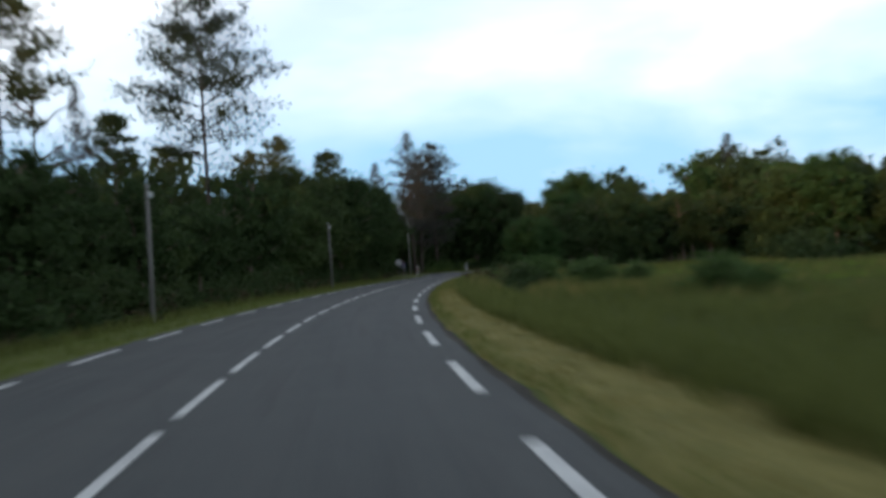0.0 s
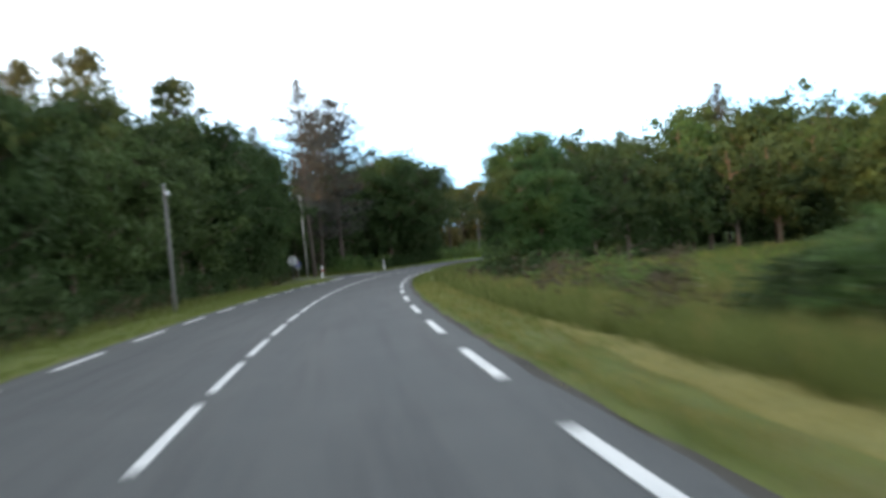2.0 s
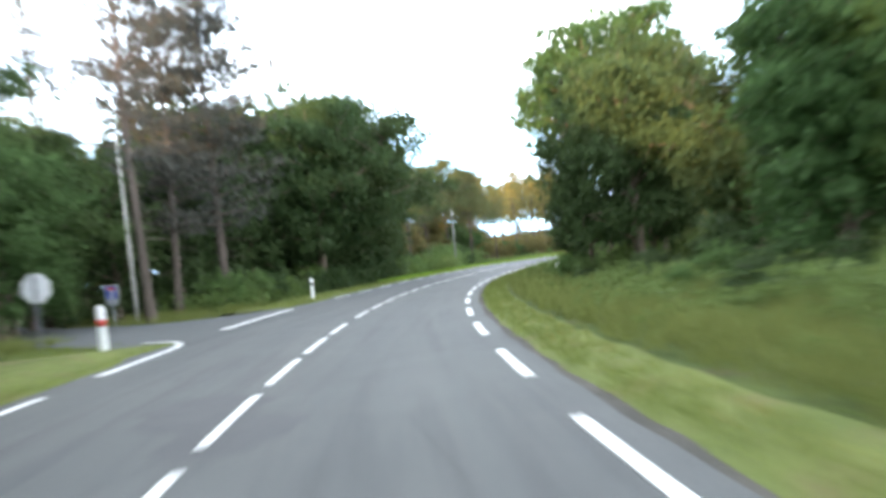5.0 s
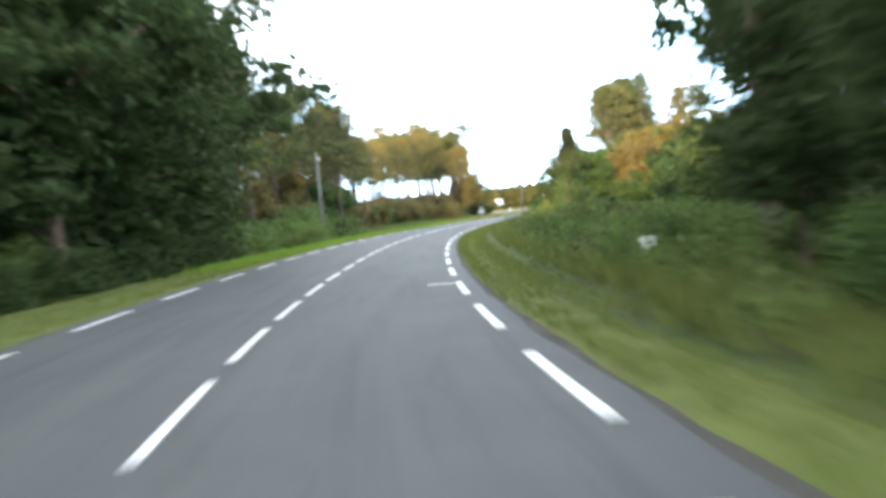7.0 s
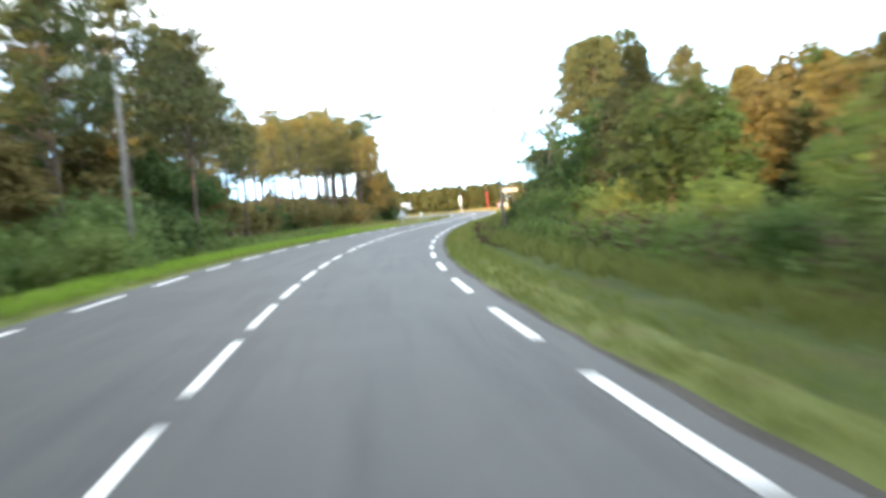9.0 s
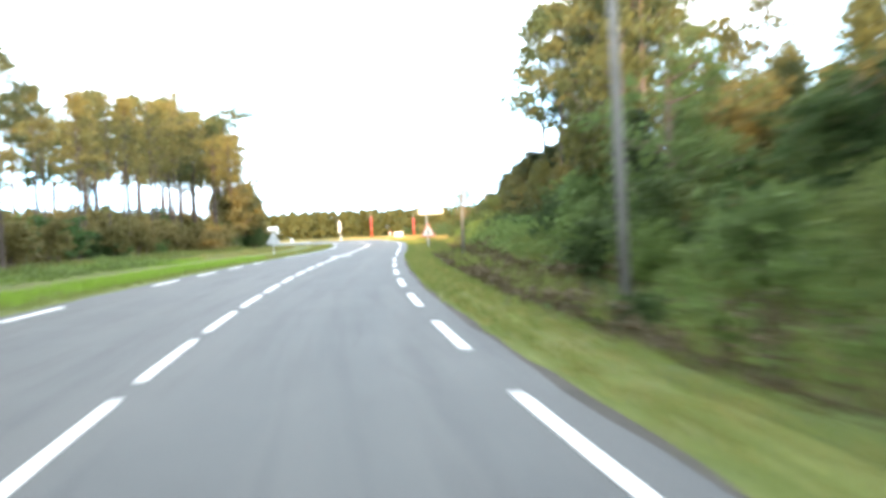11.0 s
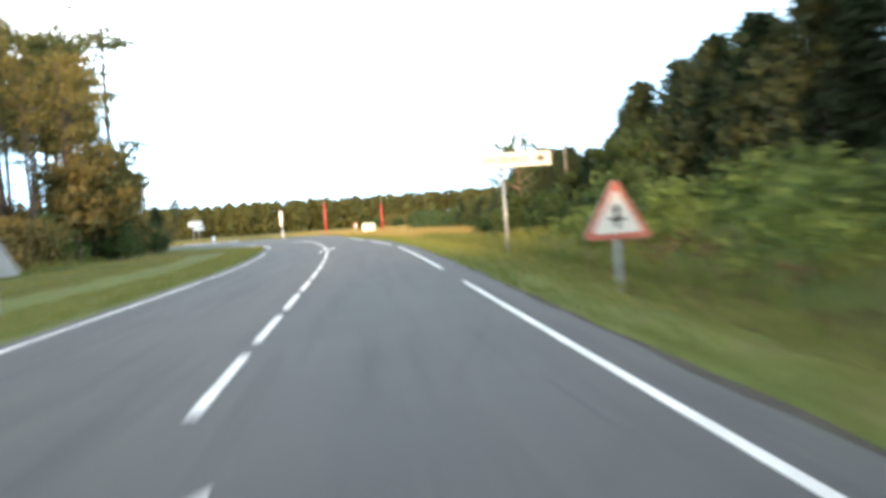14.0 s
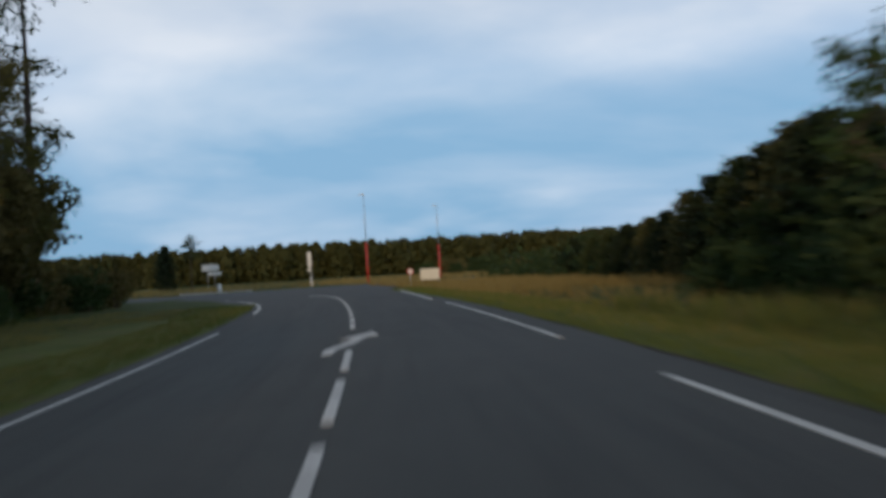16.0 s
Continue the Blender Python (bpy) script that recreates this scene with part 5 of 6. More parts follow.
def deep_oaks():
    """Oaks deep in the wood, joined: trunks and crowns of one tree set down at every place in the list."""
    verts, faces, slots, count = [], [], [], 0
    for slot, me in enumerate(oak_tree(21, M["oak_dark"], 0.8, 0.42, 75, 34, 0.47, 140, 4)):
        co = np.empty(len(me.vertices) * 3)
        me.vertices.foreach_get("co", co)
        co = np.hstack([co.reshape(-1, 3), np.ones((len(me.vertices), 1))])
        polys = [tuple(q.vertices) for q in me.polygons]
        for m in deep:
            verts.append((co @ np.array(m).T)[:, :3])
            faces += [tuple(i + count for i in q) for q in polys]
            slots += [slot] * len(polys)
            count += len(co)
        bpy.data.meshes.remove(me)
    me = bpy.data.meshes.new("deep_oaks")
    me.from_pydata(np.concatenate(verts), [], faces)
    me.materials.append(M["bark"])
    me.materials.append(M["oak_dark"])
    me.polygons.foreach_set("material_index", slots)
    tagged(new("deep_oaks", me), "leafy oak trees standing deep in the wood", "woods", kind="stuff")


deep_oaks()
rng0 = np.random.default_rng(3)
spots = []
for k in range(1300):
    u, d = rng0.uniform(-330, 330), rng0.uniform(0, 26)
    x, y = 240 + 0.8 * u + 0.6 * d, 442 - 0.6 * u + 0.8 * d
    spots.append((x, y, 2.6, 9.3 * rng0.uniform(0.86, 1.04)))
woods("far_woods", spots, M["pine_gold_mix"], 1.4, 120, "dark far pine woods with sunlit tops")
spots = []
for k in range(300):
    a = rng0.uniform(math.radians(75), math.radians(330))
    r = rng0.uniform(300, 380)
    spots.append((60 + math.cos(a) * r, 190 + math.sin(a) * r, 9.0, rng0.uniform(10, 14)))
woods("outer_woods", spots, M["pine"], 2.6, 130, "distant woods around the heath")
# Woods added mostly out of view, to keep low sun off road and banks.
spots = []
for s0, s1, n0, n1, h, gap in ((-60, 106, -44, -66, 12, 5.0), (122, 148, -46, -66, 15, 5.0), (-70, 20, -12, -40, 9, 5.0), (-60, 36, -34, -70, 22, 6.0), (-10, 84, -30, -42, 11, 5.0), (84, 106, -22, -43, 13.5, 4.5), (148, 165, -46, -66, 11, 5.0)):
    for s in np.arange(s0, s1, gap):
        for n in np.arange(n1, n0, gap * 1.3):
            x, y, _ = on_road(np.array(float(s)), np.array(n + rng0.uniform(-2, 2)))
            spots.append((x, y, 3.4, h * rng0.uniform(0.75, 1.05)))
woods("deep_woods", spots, M["oak_dark"], 1.1, 150, "added wood behind the left trees, mostly unseen, blocking the low sun")


def thicket(zones, mat, leaf, label, seed):
    rng = np.random.default_rng(seed)
    pts = []
    for s0, s1, n0, n1, h, dense in zones:
        count = int((s1 - s0) * abs(n1 - n0) * h * dense)
        s, n = rng.uniform(s0, s1, count), rng.uniform(min(n0, n1), max(n0, n1), count)
        s, n = s[~in_lane(s, n, 0.8)], n[~in_lane(s, n, 0.8)]
        count = len(s)
        p = on_road(s, n)
        p[:, 2] = ground_z(s, n, p[:, 0], p[:, 1]) + h * rng.uniform(0, 1, count) ** 1.2 * (0.7 + 0.3 * np.sin(s * 0.8 + n))
        pts.append(p)
    v, f = cards(rng, np.concatenate(pts), leaf, 0.7)
    tagged(new("undergrowth", mesh_np("undergrowth", v, f, mat)), label, "undergrowth", kind="stuff")


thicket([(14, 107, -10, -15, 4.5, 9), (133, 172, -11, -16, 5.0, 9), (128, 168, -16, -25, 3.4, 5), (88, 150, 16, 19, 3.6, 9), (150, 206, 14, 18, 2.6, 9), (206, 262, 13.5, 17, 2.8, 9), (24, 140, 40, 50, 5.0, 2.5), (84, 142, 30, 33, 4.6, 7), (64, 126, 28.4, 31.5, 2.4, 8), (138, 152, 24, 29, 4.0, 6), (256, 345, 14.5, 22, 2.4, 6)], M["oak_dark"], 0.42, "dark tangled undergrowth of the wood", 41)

# ---------------------------------------------------------------- grass and ferns


def tufts(name, mat, zones, height, width, blades, label, category, seed):
    """Blades of grass scattered in strips of the plan: (s0, s1, n0, n1, per square metre)."""
    rng = np.random.default_rng(seed)
    s, n = [], []
    for s0, s1, n0, n1, dense in zones:
        count = int((s1 - s0) * abs(n1 - n0) * dense)
        s.append(rng.uniform(s0, s1, count))
        n.append(rng.uniform(min(n0, n1), max(n0, n1), count))
    s, n = np.concatenate(s), np.concatenate(n)
    free = ~in_lane(s, n, 0.2) & ~((n < -3.6) & (s > 108.0 - (n + 3.9) * 1.1) & (s < 121.5) & (n > -8))
    s, n = s[free], n[free]
    p = on_road(s, n)
    z = ground_z(s, n, p[:, 0], p[:, 1])
    verge = np.abs(n) < 6.0
    p[:, 2] = np.where(verge, np.maximum(z, road_z(s, n) + 0.03), z)
    p = np.repeat(p, blades, 0) + rng.normal(0, 0.06, (len(p) * blades, 3)) * np.array([1, 1, 0])
    a = rng.uniform(0, 2 * math.pi, len(p))
    h = height * rng.uniform(0.45, 1.3, len(p))
    flat = np.stack([np.cos(a), np.sin(a), 0 * a], 1)
    lean = rng.normal(0, 0.4, (len(p), 3)) * np.array([1, 1, 0])
    tip = p + (lean + np.array([0, 0, 1])) * h[:, None]
    v = np.stack([p - flat * width - np.array([0, 0, 0.03]), p + flat * width - np.array([0, 0, 0.03]), tip], 1).reshape(-1, 3)
    tagged(new(name, mesh_np(name, v, np.arange(len(v)).reshape(-1, 3), mat)), label, category, kind="stuff")


tufts("verge_grass", M["grass"], [(-4, 44, 3.5, 3.75, 40), (44, 75, 3.5, 4.5, 24), (75, 130, 3.5, 4.25, 40), (130, 180, 3.45, 4.75, 40), (180, 236, 3.5, 4.7, 40), (236, 320, 3.6, 5.2, 34), (6, 108, -3.9, -5.7, 26), (95, 112, -5.7, -8.5, 22), (123, 312, -3.9, -6.6, 22), (200, 225, -6.6, -10.5, 12), (225, 290, -6.6, -14, 9)], 0.09, 0.011, 4, "short mown yellow-green roadside grass", "grass", 21)
# Brighter blades stand in for sunlight on the clearing's turf.
tufts("lush_grass", M["lush"], [(150, 176, -4.2, -7.2, 24), (176, 240, -4.4, -8.6, 26), (200, 244, -8.6, -13.5, 22), (30, 90, 12, 29, 7), (6, 34, 12, 30, 1.2)], 0.18, 0.017, 4, "lime-green grass in clearing and field, sunlit brightness put into its colour", "grass", 25)
tufts("field_grass", M["field"], [(0, 60, 4.6, 6.0, 30), (0, 60, 6.0, 14, 13), (60, 90, 4.5, 14, 14), (5, 90, 14, 34, 4), (90, 130, 4.5, 8.5, 15), (130, 186, 5.1, 9.5, 14), (186, 244, 5.0, 7.2, 3), (186, 244, 7.2, 8.5, 13), (244, 262, 5.2, 8.5, 9), (262, 286, 5.0, 9.5, 7), (14, 96, -5.7, -9, 10), (104, 122, -8.5, -12, 8), (123, 205, -6.4, -11, 10), (205, 312, -13, -19, 5), (118, 134, -10, -16, 6)], 0.36, 0.02, 5, "long rank green grass beyond the verge", "grass", 22)
tufts("dry_grass", M["straw"], [(276, 300, 6.4, 11, 1.6), (300, 345, 6.4, 20, 6), (300, 345, 4.8, 6.4, 5), (360, 430, -20, 40, 1.2), (30, 58, 5.0, 9, 2.6), (32, 58, 9, 14, 0.8), (58, 78, 4.9, 13, 1.8), (30, 84, 14, 32, 0.35), (6, 30, 9, 26, 0.35)], 0.42, 0.02, 5, "tall straw-coloured dry grass of the field", "grass", 23)


tufts("cut_grass", M["hay"], [(-4, 46, 3.45, 3.7, 16), (-4, 42, 3.7, 4.85, 60), (40, 74, 3.55, 4.6, 46), (74, 112, 3.7, 4.3, 7), (236, 312, 4.0, 5.4, 30), (252, 312, 5.4, 8.5, 9), (240, 308, -4.2, -12.5, 36), (120, 186, 3.7, 4.3, 4), (186, 236, 3.6, 4.5, 26)], 0.07, 0.012, 3, "dry cut grass lying on the verge", "grass", 24)


def ferns(name, zones, seed, mat="fern", label="waist-high bracken and brambles along the ditch", tall=0.95):
    rng = np.random.default_rng(seed)
    pts, lean = [], []
    for s0, s1, n0, n1, dense in zones:
        count = int((s1 - s0) * abs(n1 - n0) * dense)
        s, n = rng.uniform(s0, s1, count), rng.uniform(min(n0, n1), max(n0, n1), count)
        p = on_road(s, n)
        p[:, 2] = ground_z(s, n, p[:, 0], p[:, 1])
        k = 56
        a = rng.uniform(0, 6.28, (count, k))
        r, z = rng.uniform(0.1, 0.55, (count, k)), rng.uniform(0.1, tall, (count, k)) * rng.uniform(0.5, 1.2, (count, 1))
        q = p[:, None] + np.stack([np.cos(a) * r, np.sin(a) * r, z], -1)
        pts.append(q.reshape(-1, 3))
        lean.append(np.stack([np.cos(a), np.sin(a), 0.35 + 0 * a], -1).reshape(-1, 3))
    v, f = cards(rng, np.concatenate(pts), 0.17, 0.42, np.concatenate(lean))
    tagged(new(name, mesh_np(name, v, f, M[mat])), label, "bracken", kind="stuff")


ferns("bracken", [(224, 262, 7.6, 10.5, 0.8), (52, 80, 5.6, 9.5, 0.25), (128, 200, 6.2, 11.5, 1.5), (128, 205, -7.4, -12.5, 0.9), (20, 106, -6.8, -8.5, 0.12), (128, 150, 5.0, 6.4, 0.5)], 31)
ferns("low_bracken", [(79, 128, 6.2, 13.0, 1.2), (84, 128, 5.0, 6.4, 0.5), (200, 266, 7.4, 11.5, 1.7), (205, 235, -8.4, -12.5, 0.7)], 33, label="knee-high green bracken on the bank", tall=0.55)
ferns("dead_bracken", [(24, 104, -6.2, -8.2, 0.35), (46, 80, 5.2, 9.5, 0.3), (140, 186, 6.2, 9.5, 0.35)], 32, "dead_fern", "withered brown bracken in the ditch")
ferns("low_dead_bracken", [(186, 226, 5.0, 7.4, 1.8), (226, 258, 5.3, 7.8, 1.4)], 34, "dead_fern", "low withered bracken on the ditch slope", 0.42)

# ---------------------------------------------------------------- poles, posts and signs


def place(top, s, n, turn=0.0, tilt=0.0):
    """Stands a thing at a station and an offset, facing along the road."""
    x, y, _ = on_road(np.array(s), np.array(n))
    top.matrix_basis = pose(x, y, max(ground_at(x, y), float(road_z(s, n)) - 0.2 if abs(n) < 5.5 else -9), 0, tilt, math.degrees(np.interp(s, STEP, TURN)) + turn)
    return top


def telephone_pole(height):
    top = thing("telephone_pole", "weathered grey wooden telephone pole by the roadside", "pole", "telephone poles")
    part("shaft", rod(0.092, 0.064, -0.4, height, 14), M["wood_pole"], top)
    part("cap", rod(0.1, 0.03, height, height + 0.06, 14), M["steel"], top, "small zinc cap")
    bm = box(0.06, 0.5, 0.07, (0.1, 0, height - 0.35), 0.01)
    arm = part("crossarm", bm, M["steel"], top, "short steel bracket")
    for y in (-0.2, 0.2):
        part("insulator", rod(0.035, 0.025, height - 0.31, height - 0.2, 8, (0.1, y)), M["white"], arm, "white porcelain insulator")
    return top


poles = [place(telephone_pole(h), s, n, 0, tilt) for s, n, h, tilt in (
    (33.0, -6.0, 4.7, 0.5), (73.0, -5.9, 5.0, -0.6), (180.0, -6.0, 6.0, 0.4), (200.0, 6.25, 6.9, -0.4), (236.0, 6.55, 7.6, 0.3), (280.0, 11.9, 5.8, 0.2))]


def cable(a, b, sag):
    top = thing("overhead_cable", "thin black overhead telephone cable between poles", "cable")
    pts = [Vector(a).lerp(Vector(b), u) - Vector((0, 0, sag * 4 * u * (1 - u))) for u in np.linspace(0, 1, 13)]
    v, f = tubes([[(p, 0.009) for p in pts]], 5)
    child("strand", mesh_of("strand", v, f, M["wire"], True), top)


def top_of(s, n, h):
    x, y, _ = on_road(np.array(s), np.array(n))
    return (x, y, h)


cable(top_of(280, 11.9, 5.45), top_of(262, 24, 8.2), 0.5)
cable(top_of(280, 11.9, 5.45), top_of(304, 16.5, 3.2), 0.4)

lamp = thing("slim_mast", "tall slim pale concrete mast beside the side road", "pole")
part("shaft", rod(0.085, 0.045, -0.4, 8.0, 12), M["concrete"], lamp)
part("arm", box(0.5, 0.06, 0.06, (-0.22, 0, 7.96), 0.01), M["steel"], lamp)
place(lamp, 125.5, -11.2, 0, -1.0)


def delineator(band):
    """White roadside marker post with a coloured band and a rounded head."""
    top = thing("marker_post", f"white plastic roadside marker post with a {band} band", "marker post", "marker posts")
    bm = bmesh.new()
    prof = [(0.085, -0.2), (0.085, 0.92), (0.078, 1.0), (0.055, 1.05), (0.0, 1.07)]
    rings = [[bm.verts.new((r * math.cos(a) * 1.0, r * math.sin(a) * 0.75, z)) for a in (2 * math.pi * k / 14 for k in range(14))] for r, z in prof[:-1]]
    tip = bm.verts.new((0, 0, prof[-1][1]))
    for lo, hi in zip(rings, rings[1:]):
        for k in range(14):
            bm.faces.new((lo[k], lo[(k + 1) % 14], hi[(k + 1) % 14], hi[k]))
    for k in range(14):
        bm.faces.new((rings[-1][k], rings[-1][(k + 1) % 14], tip))
    shell = part("post", bm, M["white"], top)
    z0, z1 = (0.62, 0.76) if band == "red" else (0.72, 0.86)
    bm = rod(0.09, 0.09, z0, z1, 14)
    bmesh.ops.scale(bm, vec=(1, 0.76, 1), verts=bm.verts)
    part("band", bm, M["red" if band == "red" else "black"], shell, f"{band} reflective band")
    return top


place(delineator("red"), 106.5, -4.85)
place(delineator("black"), 130.0, -4.75)
place(delineator("black"), 372.0, -22.0)


def warning_triangle(label, face):
    """Triangular road sign on a steel post; face: whether its front is towards the traffic."""
    top = thing("warning_sign", label, "road sign", "warning signs")
    w, h0, hh = 0.5, 0.86, 0.87
    part("post", box(0.08, 0.04, h0 + hh * 0.55 + 0.3, (0, 0.05, (h0 + hh * 0.55 - 0.3) / 2), 0.006), M["steel"], top)
    r = 0.05
    outline = [(-w + r, h0), (w - r, h0), (w - 0.012, h0 + 0.035), (w - 0.02, h0 + 0.09), (r * 0.8, h0 + hh - 0.03), (0, h0 + hh), (-r * 0.8, h0 + hh - 0.03), (-w + 0.02, h0 + 0.09), (-w + 0.012, h0 + 0.035)]
    panel = part("panel", prism(outline, -0.012, 0.018), M["grey_back"], top)
    if face:
        mid = Vector((0, h0 + hh * 0.36))
        shrink = lambda k: [((x - mid.x) * k + mid.x, (z - mid.y) * k + mid.y) for x, z in outline]
        part("border", prism(shrink(0.985), -0.02, -0.013), M["faded_red"], panel, "faded red border")
        part("field", prism(shrink(0.72), -0.027, -0.021), M["cream"], panel, "cream-white field")
        z = h0 + 0.17
        arrow = [(-0.035, z), (0.035, z), (0.035, z + 0.1), (0.12, z + 0.1), (0.12, z + 0.15), (0.035, z + 0.15), (0.035, z + 0.24), (0.075, z + 0.24), (0, z + 0.36), (-0.075, z + 0.24), (-0.035, z + 0.24), (-0.035, z + 0.15), (-0.12, z + 0.15), (-0.12, z + 0.1), (-0.035, z + 0.1)]
        part("symbol", prism(arrow, -0.033, -0.028), M["black"], panel, "black crossroads symbol")
    else:
        part("rail", box(0.6, 0.03, 0.04, (0, 0.032, h0 + 0.22)), M["steel"], panel)
        part("rail", box(0.26, 0.03, 0.04, (0, 0.032, h0 + 0.55)), M["steel"], panel)
    return top


place(warning_triangle("white triangular warning sign with red border on the grass", True), 247.8, 4.95, 2)
place(warning_triangle("grey back of a triangular road sign on the verge", False), 253.5, -5.95, 180)


def glyph(sign, size, at, mat, parent):
    """One raised capital letter that faces the traffic."""
    curve = bpy.data.curves.new("letter", "FONT")
    curve.body, curve.size, curve.extrude, curve.align_x = sign, size, 0.003, "CENTER"
    curve.resolution_u, curve.offset = 3, 0.006
    holder = bpy.data.objects.new("letter", curve)
    scene.collection.objects.link(holder)
    me = bpy.data.meshes.new_from_object(holder)
    bpy.data.objects.remove(holder)
    me.transform(Matrix.Translation(at) @ Matrix.Rotation(math.pi / 2, 4, "X"))
    me.materials.clear()
    me.materials.append(mat)
    child("letter", me, parent, "faded dark capital letter")


def direction_sign():
    top = thing("direction_sign", "place-name sign with sunlit cream in its colour, black arrow, grey post", "road sign")
    part("post", rod(0.036, 0.036, -0.4, 2.56, 12), M["steel"], top)
    # Cream warmth of low sun on the white board is put into its colour.
    board = part("board", box(1.92, 0.035, 0.4, (0.35, -0.08, 2.7), 0.012), M["cream"], top)
    for z in (2.506, 2.894):
        part("rim", box(1.93, 0.04, 0.016, (0.35, -0.082, z)), M["black"], board)
    for x in (-0.607, 1.307):
        part("rim", box(0.014, 0.04, 0.37, (x, -0.082, 2.7)), M["black"], board)
    for i, sign in enumerate("ESCOURCE"):
        glyph(sign, 0.23, (-0.46 + i * 0.158, -0.101, 2.62), M["pole_text"], board)
    z = 2.7
    arrow = [(0.86, z - 0.035), (1.0, z - 0.035), (0.95, z - 0.12), (1.03, z - 0.12), (1.17, z), (1.03, z + 0.12), (0.95, z + 0.12), (1.0, z + 0.035), (0.86, z + 0.035)]
    part("arrow", prism(arrow, -0.107, -0.1), M["black"], board, "black arrow")
    part("clamp", box(0.16, 0.07, 0.05, (0, -0.04, 2.62), 0.008), M["steel"], top)
    return top


M["pole_text"] = surface("faded_lettering", (0.05, 0.045, 0.035), (0.1, 0.085, 0.065), 6.0, 40, 0.6, 0.0)
place(direction_sign(), 259.2, 5.1, 3)


def stop_back():
    top = thing("octagonal_sign", "grey back of an octagonal road sign on a post", "road sign")
    r = 0.41
    pts = [(r * math.cos(math.pi / 8 + k * math.pi / 4), 1.65 + r * math.sin(math.pi / 8 + k * math.pi / 4)) for k in range(8)]
    part("panel", prism(pts, -0.012, 0.012), M["pale_back"], top)
    part("rim", prism([(x * 1.03, 1.65 + (z - 1.65) * 1.03) for x, z in pts], 0.013, 0.02), M["white"], top)
    part("post", box(0.07, 0.05, 2.4, (0, -0.04, 0.8), 0.006), M["dark_steel"], top, "dark steel post")
    return top


place(stop_back(), 111.2, -8.25, -6)
blue_sign = thing("blue_sign", "blue square dead-end sign with white bars", "road sign")
part("post", box(0.06, 0.04, 2.0, (0, 0.04, 0.6), 0.006), M["steel"], blue_sign)
face = part("panel", box(0.6, 0.02, 0.6, (0, 0, 1.4), 0.008), M["white"], blue_sign)
part("field", box(0.54, 0.008, 0.54, (0, -0.016, 1.4)), M["blue"], face, "blue field")
part("upright_bar", box(0.11, 0.006, 0.44, (0, -0.025, 1.37)), M["white"], face, "white bar")
part("cross_bar", box(0.36, 0.006, 0.1, (0, -0.032, 1.56)), M["red"], face, "red bar")
part("lower_plate", box(0.5, 0.015, 0.18, (0, 0, 0.98), 0.004), M["grey_back"], blue_sign)
place(blue_sign, 124.6, -11.8, -10)

# white sign plate low at the edge of the wood
plate = thing("marker_plate", "small white plate with yellow top on a stake", "sign plate")
part("stake", box(0.05, 0.04, 1.1, (0, 0.032, 0.2), 0.005), M["steel"], plate)
part("plate", box(0.3, 0.02, 0.16, (0, 0, 0.62), 0.005), M["white"], plate)
part("strip", box(0.3, 0.02, 0.05, (0, 0, 0.73), 0.005), M["cream"], plate, "yellowish upper strip")
place(plate, 136.5, 6.6)

# ---------------------------------------------------------------- the junction's furniture


def sign_mast():
    top = thing("sign_mast", "white post with stacked narrow direction panels at the junction", "road sign")
    part("post", rod(0.06, 0.06, -0.3, 3.6, 10), M["steel"], top)
    part("panel", box(0.42, 0.05, 1.5, (-0.12, -0.07, 2.85), 0.01), M["white"], top)
    part("panel", box(0.3, 0.05, 0.42, (-0.2, -0.07, 1.75), 0.01), M["white"], top)
    part("base", rod(0.17, 0.14, -0.2, 0.95, 12), M["white"], top, "white plastic bollard foot")
    part("collar", rod(0.175, 0.175, 0.62, 0.76, 12), M["black"], top, "dark band")
    return top


place(sign_mast(), 366.5, 2.9, 4)
fork = thing("direction_board", "pair of white direction boards on two posts", "road sign")
for x in (-0.5, 0.45):
    part("post", rod(0.05, 0.05, -0.3, 3.2, 10, (x, 0.05)), M["steel"], fork)
part("board", prism([(-1.3, 2.75), (0.9, 2.75), (1.25, 3.2), (0.9, 3.65), (-1.3, 3.65)], -0.05, 0.0), M["white"], fork)
part("board", prism([(-0.4, 2.1), (1.3, 2.1), (1.55, 2.33), (1.3, 2.56), (-0.4, 2.56)], -0.05, 0.0), M["white"], fork)
place(fork, 407.5, -4.6, 6)


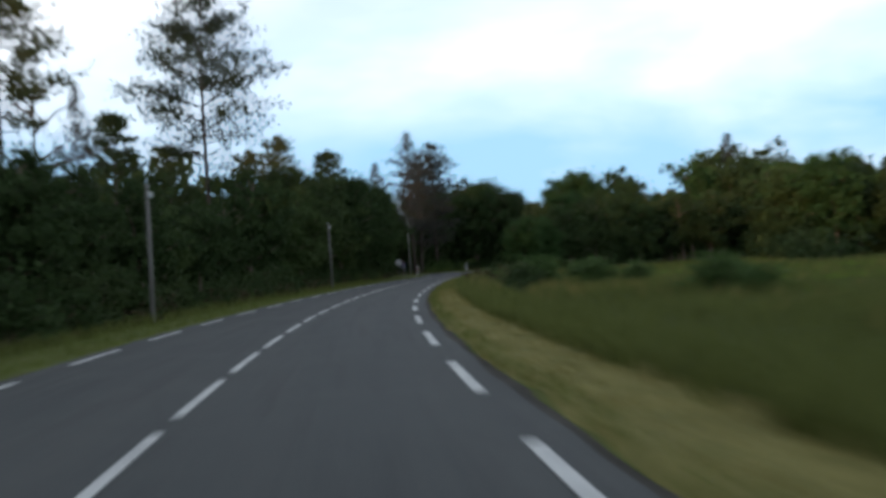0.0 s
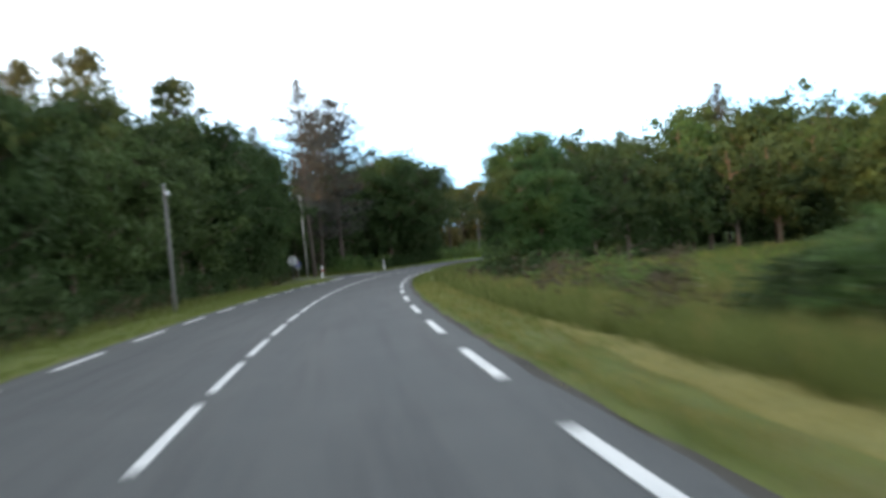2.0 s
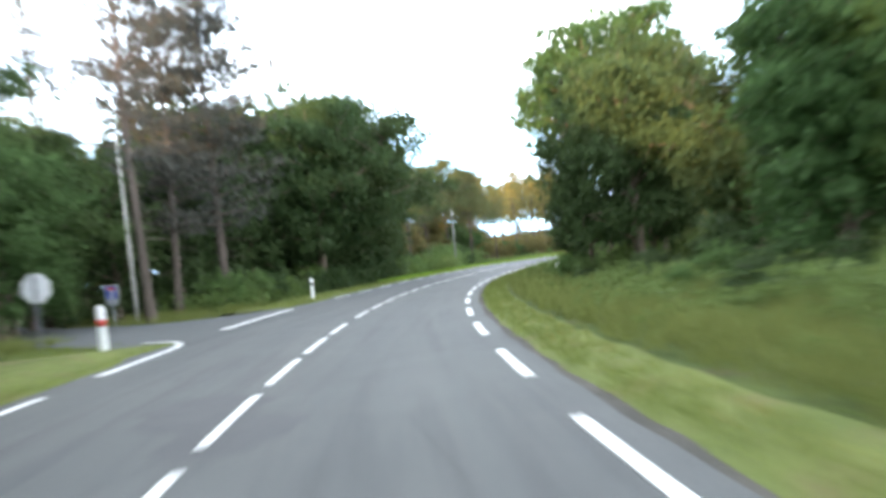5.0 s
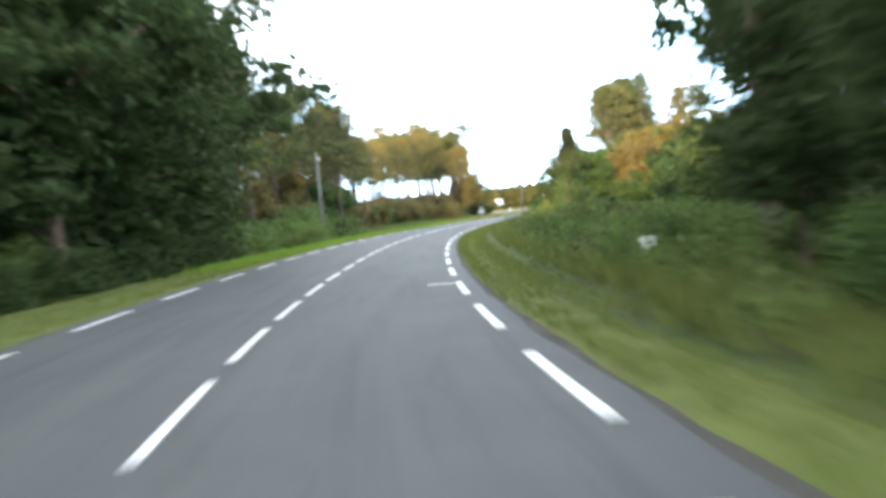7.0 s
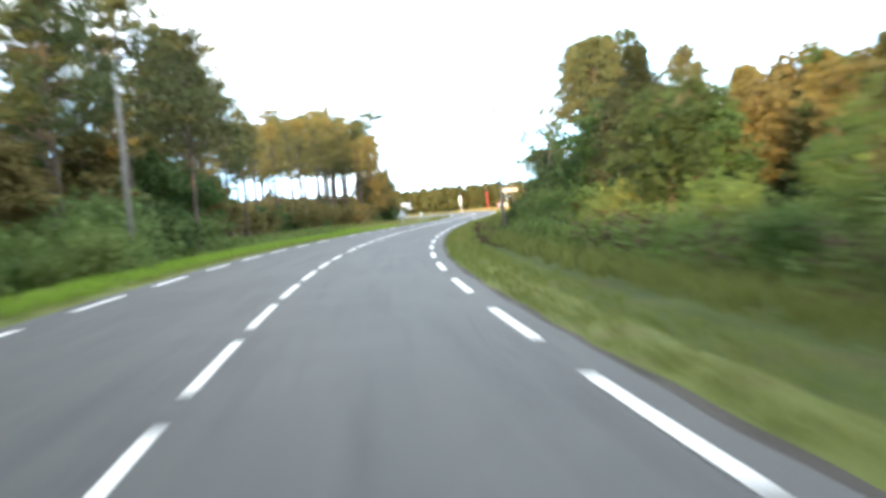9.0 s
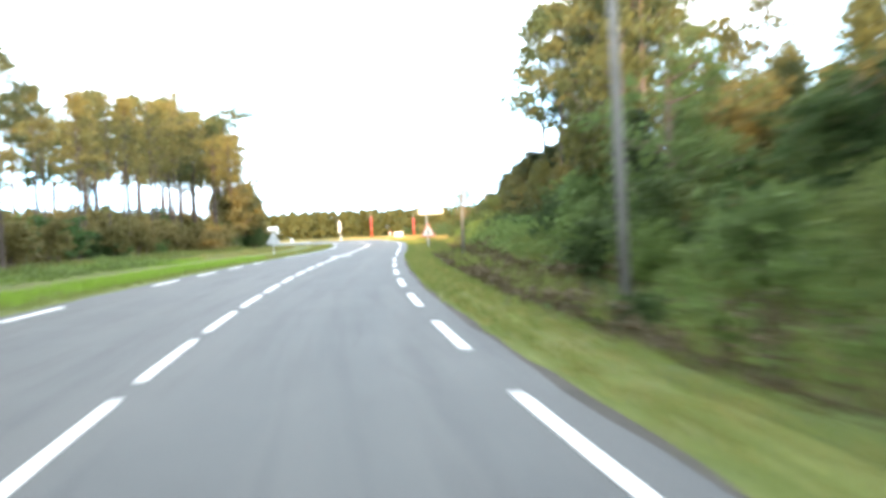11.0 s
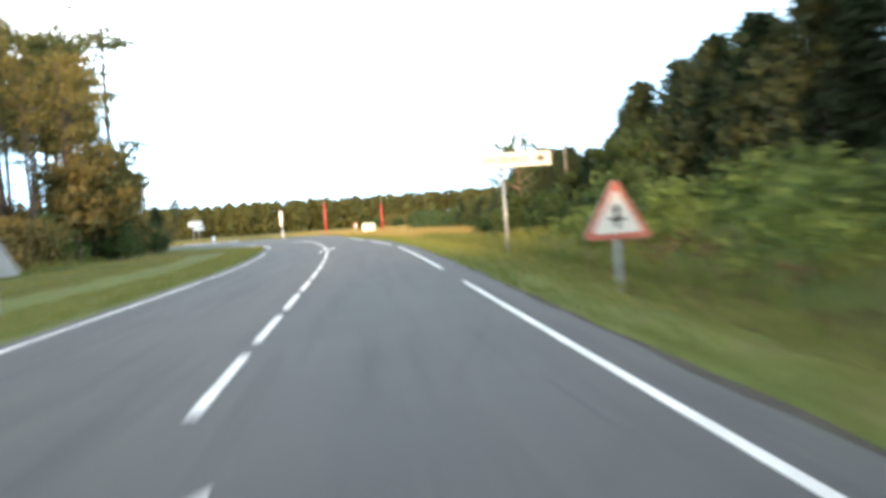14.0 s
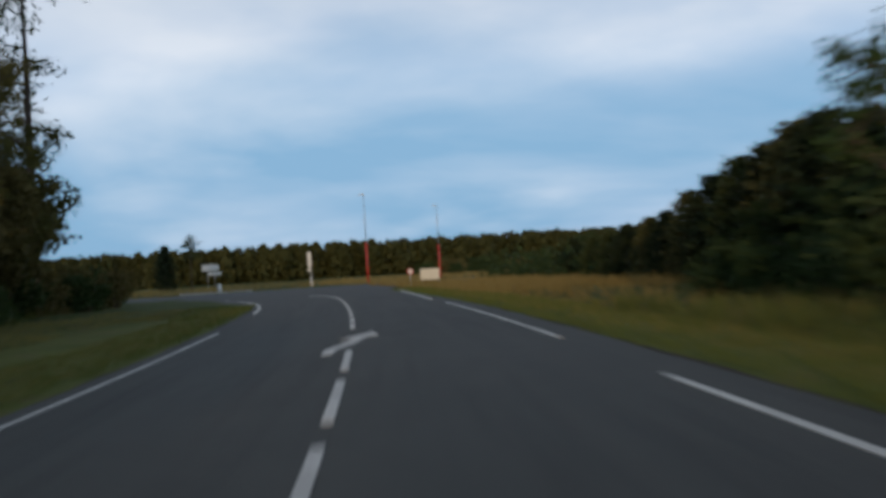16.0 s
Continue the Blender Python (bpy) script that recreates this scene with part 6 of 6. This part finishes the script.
def red_mast(height):
    top = thing("red_mast", "slender red lamp mast with a pale head", "mast", "red masts")
    part("lower_shaft", rod(0.12, 0.1, -0.3, height * 0.46, 10), M["red"], top)
    part("upper_shaft", rod(0.05, 0.035, height * 0.46, height, 10), M["steel"], top, "thin grey upper shaft")
    part("head", box(0.6, 0.18, 0.1, (-0.2, 0, height), 0.02), M["white"], top, "pale lamp head")
    return top


place(red_mast(9.6), 368.0, 9.2)
place(red_mast(8.4), 374.0, 19.0)
board = thing("white_board", "cream-white rectangular board standing in the grass", "sign board")
part("panel", box(1.25, 0.06, 0.72, (0, 0, 0.85), 0.01), M["cream"], board)
for x in (-0.5, 0.5):
    part("leg", box(0.07, 0.07, 1.1, (x, 0.06, 0.3), 0.005), M["wood_pole"], board)
place(board, 326.5, 6.8, 2)
disc = thing("round_sign", "small red-rimmed round sign on a short post", "road sign")
part("post", rod(0.03, 0.03, -0.3, 1.2, 8), M["steel"], disc)
pts = [(0.22 * math.cos(a), 1.05 + 0.22 * math.sin(a)) for a in (2 * math.pi * k / 20 for k in range(20))]
part("rim", prism(pts, -0.05, -0.03), M["red"], disc, "red rim")
part("face", prism([(x * 0.7, 1.05 + (z - 1.05) * 0.7) for x, z in pts], -0.06, -0.052), M["white"], disc)
place(disc, 327.0, 5.6, 2)
for s, n in ((366.0, -36.0), (366.5, -31.0)):
    bollard = thing("timber_post", "plain grey timber post beside the crossing road", "post", "timber posts")
    part("shaft", box(0.16, 0.16, 2.1, (0, 0, 0.85), 0.02), M["wood_pole"], bollard)
    part("cap", box(0.18, 0.18, 0.04, (0, 0, 1.92), 0.01), M["steel"], bollard)
    place(bollard, s, n)
kerb = thing("kerb_island", "low pale concrete traffic island at the junction", "traffic island")
part("slab", box(7.0, 2.2, 0.16, (0, 0, 0.06), 0.05), M["concrete"], kerb)
part("marker", rod(0.2, 0.16, 0.12, 0.9, 12, (0.4, 0)), M["white"], kerb, "white keep-right bollard")
place(kerb, 363.0, -7.0)
